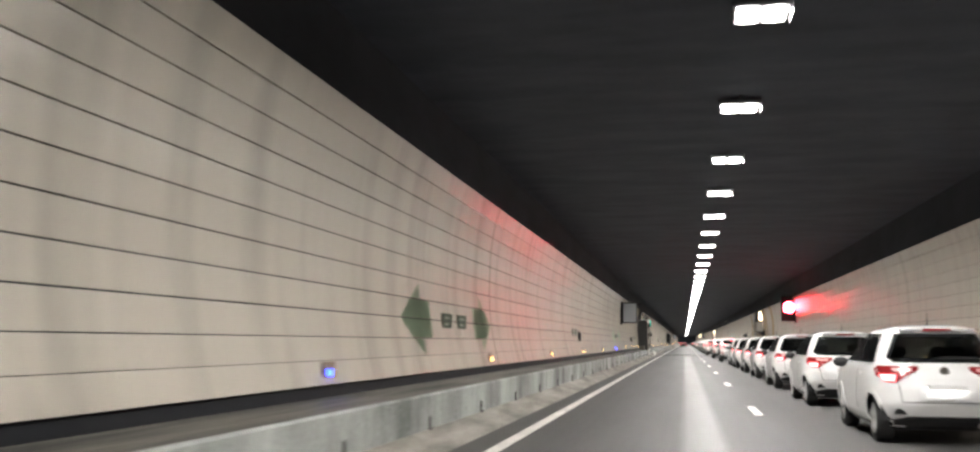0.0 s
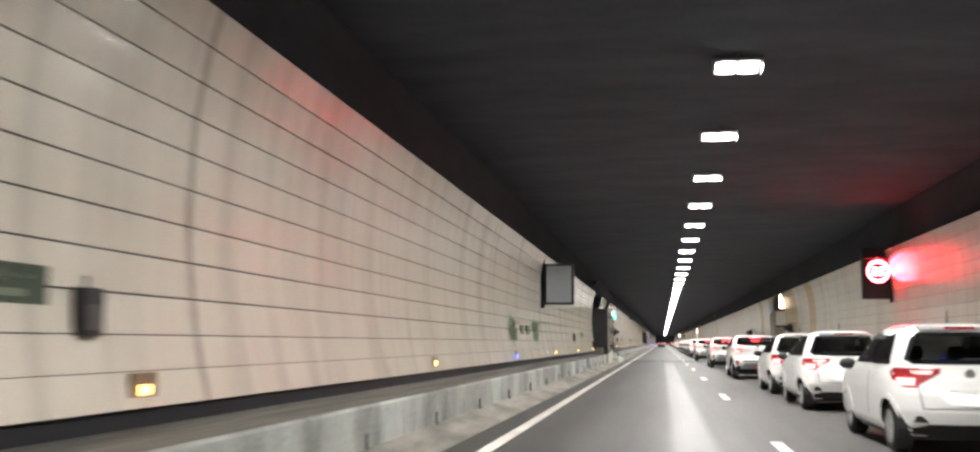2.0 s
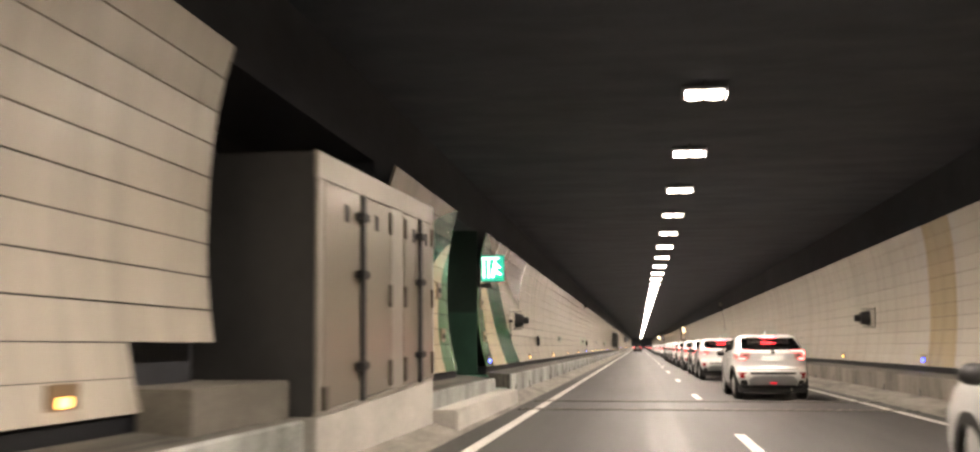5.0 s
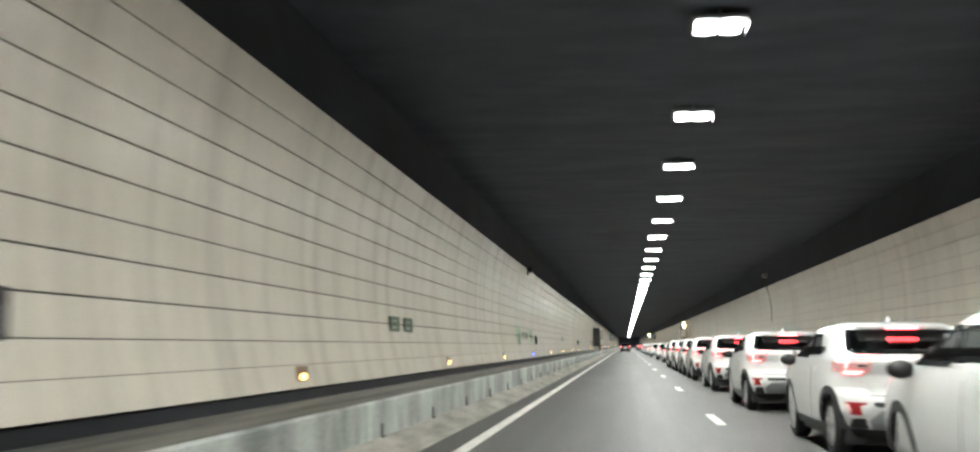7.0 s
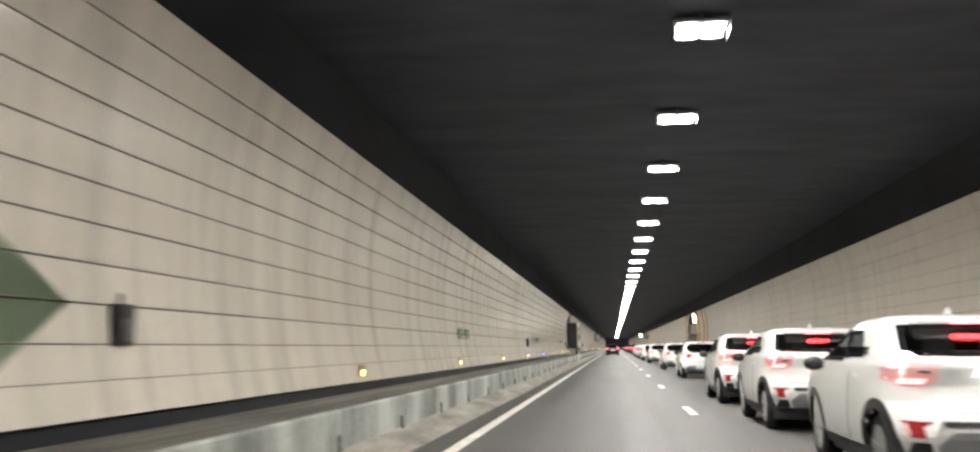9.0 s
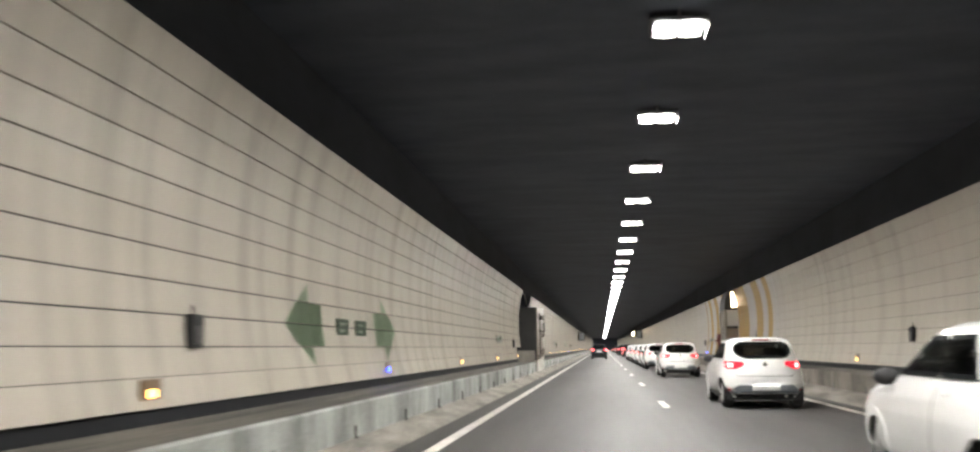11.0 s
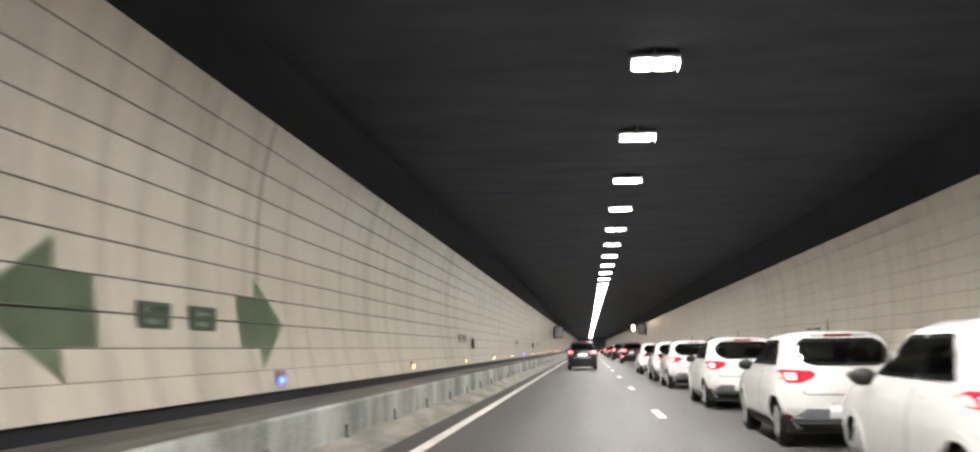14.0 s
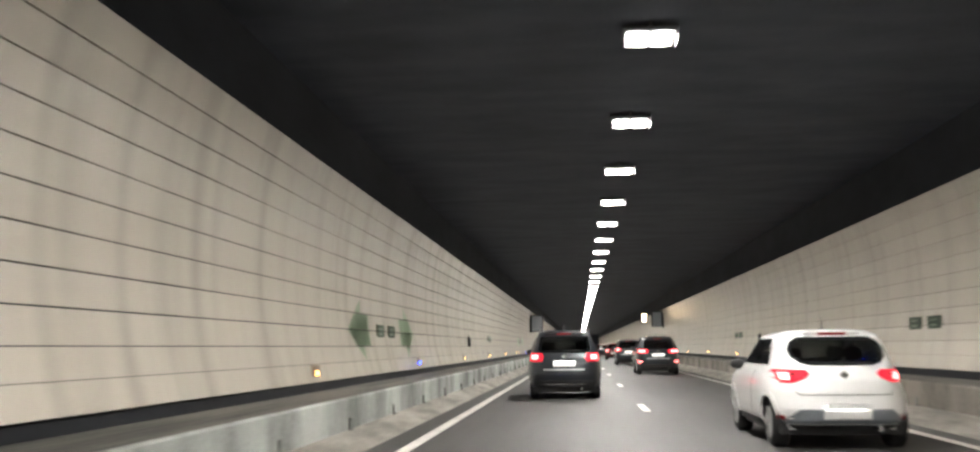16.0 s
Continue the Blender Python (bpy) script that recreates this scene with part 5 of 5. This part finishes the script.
CHR = dict(
    paint="car_white", fin=True, bumper_z=0.72, arch="car_trim", stop="stop_lit", length=4.39, width=1.795, wheel=0.345, axle=0.80, base=2.64, door_z=0.98, mirror=(1.08, 3.05),
    levels=[(0.27, 0.22, 4.15, 0.82, 4), (0.38, 0.10, 4.32, 0.875, 4), (0.55, 0.01, 4.39, 0.897, 3.8), (0.70, 0.02, 4.37, 0.90, 3.5), (0.80, 0.10, 4.36, 0.90, 3.3),
            (0.95, 0.10, 4.22, 0.89, 3.2), (1.10, 0.03, 3.85, 0.87, 3.2), (1.16, 0.10, 3.40, 0.84, 3.2), (1.28, 0.46, 2.95, 0.79, 3.4),
            (1.40, 0.80, 2.55, 0.75, 3.6), (1.49, 1.00, 2.25, 0.695, 3.6), (1.54, 1.18, 2.05, 0.60, 3.5), (1.565, 1.45, 1.85, 0.38, 3)],
    rear_glass=[(1.18, -0.64, 0.64), (1.22, -0.71, 0.71), (1.46, -0.61, 0.61)],
    side_glass=[[(1.16, 1.30, 2.0), (1.42, 1.62, 2.0)], [(1.12, 2.06, 3.0), (1.27, 2.06, 2.78), (1.43, 2.06, 2.45)]],
    lights=[([(0.93, 0.62, 0.76), (0.98, 0.52, 0.84), (1.08, 0.52, 0.835), (1.14, 0.44, 0.80), (1.18, 0.40, 0.74)], "tail_pale"),
            ([(1.135, 0.46, 0.79), (1.165, 0.44, 0.74)], "tail_lit"), ([(0.99, 0.745, 0.825), (1.13, 0.72, 0.805)], "tail_lit"), ([(0.95, 0.63, 0.77), (0.985, 0.60, 0.81)], "tail_lit"),
            ([(0.48, 0.60, 0.76), (0.58, 0.56, 0.80), (0.69, 0.50, 0.81), (0.71, 0.50, 0.80)], "car_white"), ([(0.51, 0.64, 0.74), (0.60, 0.66, 0.78), (0.65, 0.58, 0.785)], "tail_dim"), ([(0.53, 0.735, 0.765), (0.63, 0.755, 0.785)], "tail_pale")],
    rear_parts=[("bumper_insert", [(0.36, -0.52, 0.52), (0.46, -0.56, 0.56), (0.57, -0.44, 0.44)], "car_silver"), ("lower_trim", [(0.275, -0.68, 0.68), (0.355, -0.72, 0.72)], "car_trim"),
                ("corner_trim", [(0.36, -0.74, -0.565), (0.47, -0.72, -0.605)], "car_trim"), ("corner_trim", [(0.36, 0.565, 0.74), (0.47, 0.605, 0.72)], "car_trim"),
                ("insert_edge", [(0.605, -0.50, 0.50), (0.655, -0.54, 0.54)], "car_trim"),
                ("fog_light", [(0.385, -0.07, 0.07), (0.425, -0.085, 0.085)], "tail")],
    side_trims=[([(0.96, 0.36, 0.48), (1.02, 0.26, 0.62), (1.08, 0.22, 0.70)], "tail_pale"), ([(0.25, 0.9, 3.6), (0.36, 0.9, 3.6)], "car_trim")],
    plate=(0.90, 1.02, 0.27), badge=1.115, spoiler=(1.475, 0.16, 0.50), wiper=(1.22, 0.40))
CLIO = dict(
    paint="car_white", bumper_z=0.66, length=4.06, width=1.732, wheel=0.305, axle=0.70, base=2.59, door_z=0.90, mirror=(1.0, 2.85),
    levels=[(0.25, 0.20, 3.80, 0.79, 3.8), (0.36, 0.08, 3.98, 0.845, 3.8), (0.50, 0.02, 4.06, 0.864, 3.6), (0.70, 0.05, 4.04, 0.866, 3.4),
            (0.84, 0.10, 3.92, 0.845, 3.2), (0.94, 0.16, 3.60, 0.805, 3.2), (1.02, 0.22, 3.05, 0.77, 3.2), (1.15, 0.36, 2.75, 0.72, 3.3),
            (1.29, 0.52, 2.40, 0.685, 3.5), (1.39, 0.68, 2.15, 0.635, 3.5), (1.445, 0.84, 1.95, 0.52, 3.4), (1.466, 1.05, 1.70, 0.36, 3)],
    rear_glass=[(1.02, -0.38, 0.38), (1.05, -0.49, 0.49), (1.12, -0.565, 0.565), (1.21, -0.585, 0.585), (1.30, -0.545, 0.545), (1.365, -0.44, 0.44)],
    side_glass=[[(1.02, 0.86, 1.62), (1.35, 1.08, 1.62)], [(1.02, 1.68, 2.82), (1.18, 1.68, 2.54), (1.35, 1.68, 2.16)]],
    lights=[([(0.81, 0.58, 0.72), (0.86, 0.46, 0.78), (0.92, 0.40, 0.79), (0.965, 0.44, 0.755)], "tail"), ([(0.845, 0.62, 0.72), (0.93, 0.62, 0.73)], "tail_lit"),
            ([(0.36, 0.70, 0.77), (0.41, 0.70, 0.77)], "tail_dim")],
    rear_parts=[("diffuser", [(0.31, -0.66, 0.66), (0.36, -0.70, 0.70), (0.49, -0.54, 0.54)], "car_grey"), ("lower_trim", [(0.26, -0.58, 0.58), (0.30, -0.64, 0.64)], "car_trim")],
    side_trims=[([(0.24, 1.1, 2.9), (0.32, 1.1, 2.9)], "car_trim")],
    plate=(0.38, 0.51, 0.28), badge=0.90, badge_sides=4, spoiler=(1.40, 0.05, 0.36), wiper=(1.04, 0.36))
SUV = dict(
    paint="car_black", bumper_z=0.64, length=4.43, width=1.81, wheel=0.345, axle=0.88, base=2.60, door_z=1.05, mirror=(1.13, 3.0),
    levels=[(0.30, 0.14, 4.15, 0.84, 5), (0.42, 0.06, 4.34, 0.88, 5), (0.60, 0.02, 4.43, 0.905, 5), (0.85, 0.05, 4.40, 0.905, 5),
            (1.00, 0.10, 4.25, 0.895, 5), (1.10, 0.16, 3.70, 0.87, 5), (1.18, 0.22, 3.25, 0.835, 5), (1.35, 0.35, 2.85, 0.765, 5),
            (1.50, 0.46, 2.50, 0.70, 5), (1.60, 0.56, 2.25, 0.65, 4.5), (1.655, 0.70, 2.05, 0.58, 4), (1.68, 0.95, 1.80, 0.40, 3)],
    rear_glass=[(1.13, -0.56, 0.56), (1.2, -0.64, 0.64), (1.52, -0.58, 0.58)],
    side_glass=[[(1.18, 0.70, 1.15), (1.50, 0.85, 1.15)], [(1.18, 1.2, 1.95), (1.52, 1.2, 1.95)], [(1.18, 2.0, 3.0), (1.35, 2.0, 2.75), (1.52, 2.0, 2.4)]],
    lights=[([(0.92, 0.55, 0.84), (1.02, 0.50, 0.87), (1.12, 0.54, 0.85)], "tail"), ([(0.97, 0.64, 0.80), (1.08, 0.64, 0.80)], "tail_lit")],
    rear_parts=[("bumper_insert", [(0.28, -0.70, 0.70), (0.45, -0.78, 0.78)], "car_trim"), ("chrome_strip", [(0.36, -0.62, 0.62), (0.39, -0.62, 0.62)], "chrome"), ("trim_line", [(0.70, -0.50, 0.50), (0.74, -0.50, 0.50)], "car_silver")],
    plate=(0.80, 0.93, 0.27), badge=1.03, spoiler=(1.58, 0.06, 0.48), wiper=(1.17, 0.42), rails=(-0.60, 0.60), mirror_paint="car_black")
BIGSUV = dict(SUV, paint="car_black", width=1.93, rails=())
BIGSUV["levels"] = [(z, a, b + 0.35, w * 1.06, n) for z, a, b, w, n in SUV["levels"]]
BIGSUV["lights"] = [([(0.95, 0.45, 0.90), (1.04, 0.42, 0.93), (1.12, 0.46, 0.90)], "tail"), ([(0.99, 0.55, 0.86), (1.09, 0.55, 0.86)], "tail_lit"), ([(0.55, 0.70, 0.88), (0.6, 0.70, 0.88)], "tail_lit")]
FAR_SILVER = dict(CLIO, paint="car_silver")
FAR_DARK = dict(SUV, paint="car_black", rails=())
FAR_RED = dict(YARIS, paint="car_red")

YARIS_TALE = "white compact hatchback car standing in the traffic lane"
CHR_TALE = "white coupe-shaped crossover with lit brake lights in the traffic lane"
CLIO_TALE = "white small hatchback car with an oval rear window"
QUEUE = {
    "hatchback_car": [(3.33, 19.4), (3.34, 27.3), (3.36, 35.2), (3.38, 43.4), (3.39, 50.5), (3.39, 58.4), (3.39, 64.3)],
    "crossover_car": [(3.25, 75.6), (3.15, 91.0), (3.06, 111.6), (3.06, 125.9), (3.06, 131.8), (3.06, 140.4), (3.06, 148.9), (3.06, 157.4), (3.06, 163.7), (3.06, 170.7), (3.06, 177.9)],
    "small_hatchback_car": [(3.39, 196.7), (3.34, 211.6), (3.30, 234.0), (3.28, 249.8), (3.28, 256.5), (3.27, 264.8), (3.27, 274.9), (3.26, 281.7), (3.26, 292.2)],
    "large_suv_car": [(3.52, 325.4)],
}
SPECS = {"hatchback_car": (YARIS_TALE, YARIS), "crossover_car": (CHR_TALE, CHR), "small_hatchback_car": (CLIO_TALE, CLIO),
         "large_suv_car": ("large black SUV with bright brake lights in the traffic lane", BIGSUV)}
for nm, places in QUEUE.items():
    tale, spec = SPECS[nm]
    x, y = places[0]
    one = build_car(nm, (x, y, 0), tale, spec)
    tagged(one, tale, "car", "queue of cars in the lane")
    for x, y in places[1:]:
        copy_thing(one, pose(x, y, 0))
build_car("suv_car", (-0.30, 304.6, 0), "black family SUV with lit tail lights in the traffic lane", SUV)
build_car("distant_car", (3.35, 349.0, 0), "dark car with lit brake lights far down the lane", FAR_DARK)
build_car("distant_car", (-0.35, 358.0, 0), "silver hatchback far down the lane with lit tail lights", FAR_SILVER)
build_car("distant_car", (3.3, 376.0, 0), "dark red hatchback far down the lane with lit tail lights", FAR_RED)
build_car("distant_car", (-0.3, 396.0, 0), "black SUV far down the lane with lit tail lights", FAR_DARK)
build_car("distant_car", (3.4, 412.0, 0), "silver hatchback far down the lane with lit brake lights", FAR_SILVER)
build_car("distant_car", (3.3, 446.0, 0), "dark red hatchback far off in the tunnel with lit tail lights", FAR_RED)

# ---- the cladding panels of both walls ----
clad("left", wall_left, CUT_L, [(236.42, 239.4), (93.9, 95.5)], M["clad_left"], (12.0, 44.5))
clad("right", wall_right, CUT_R, [(239.6, 241.9)], M["clad_right"], (222.0, 254.5))
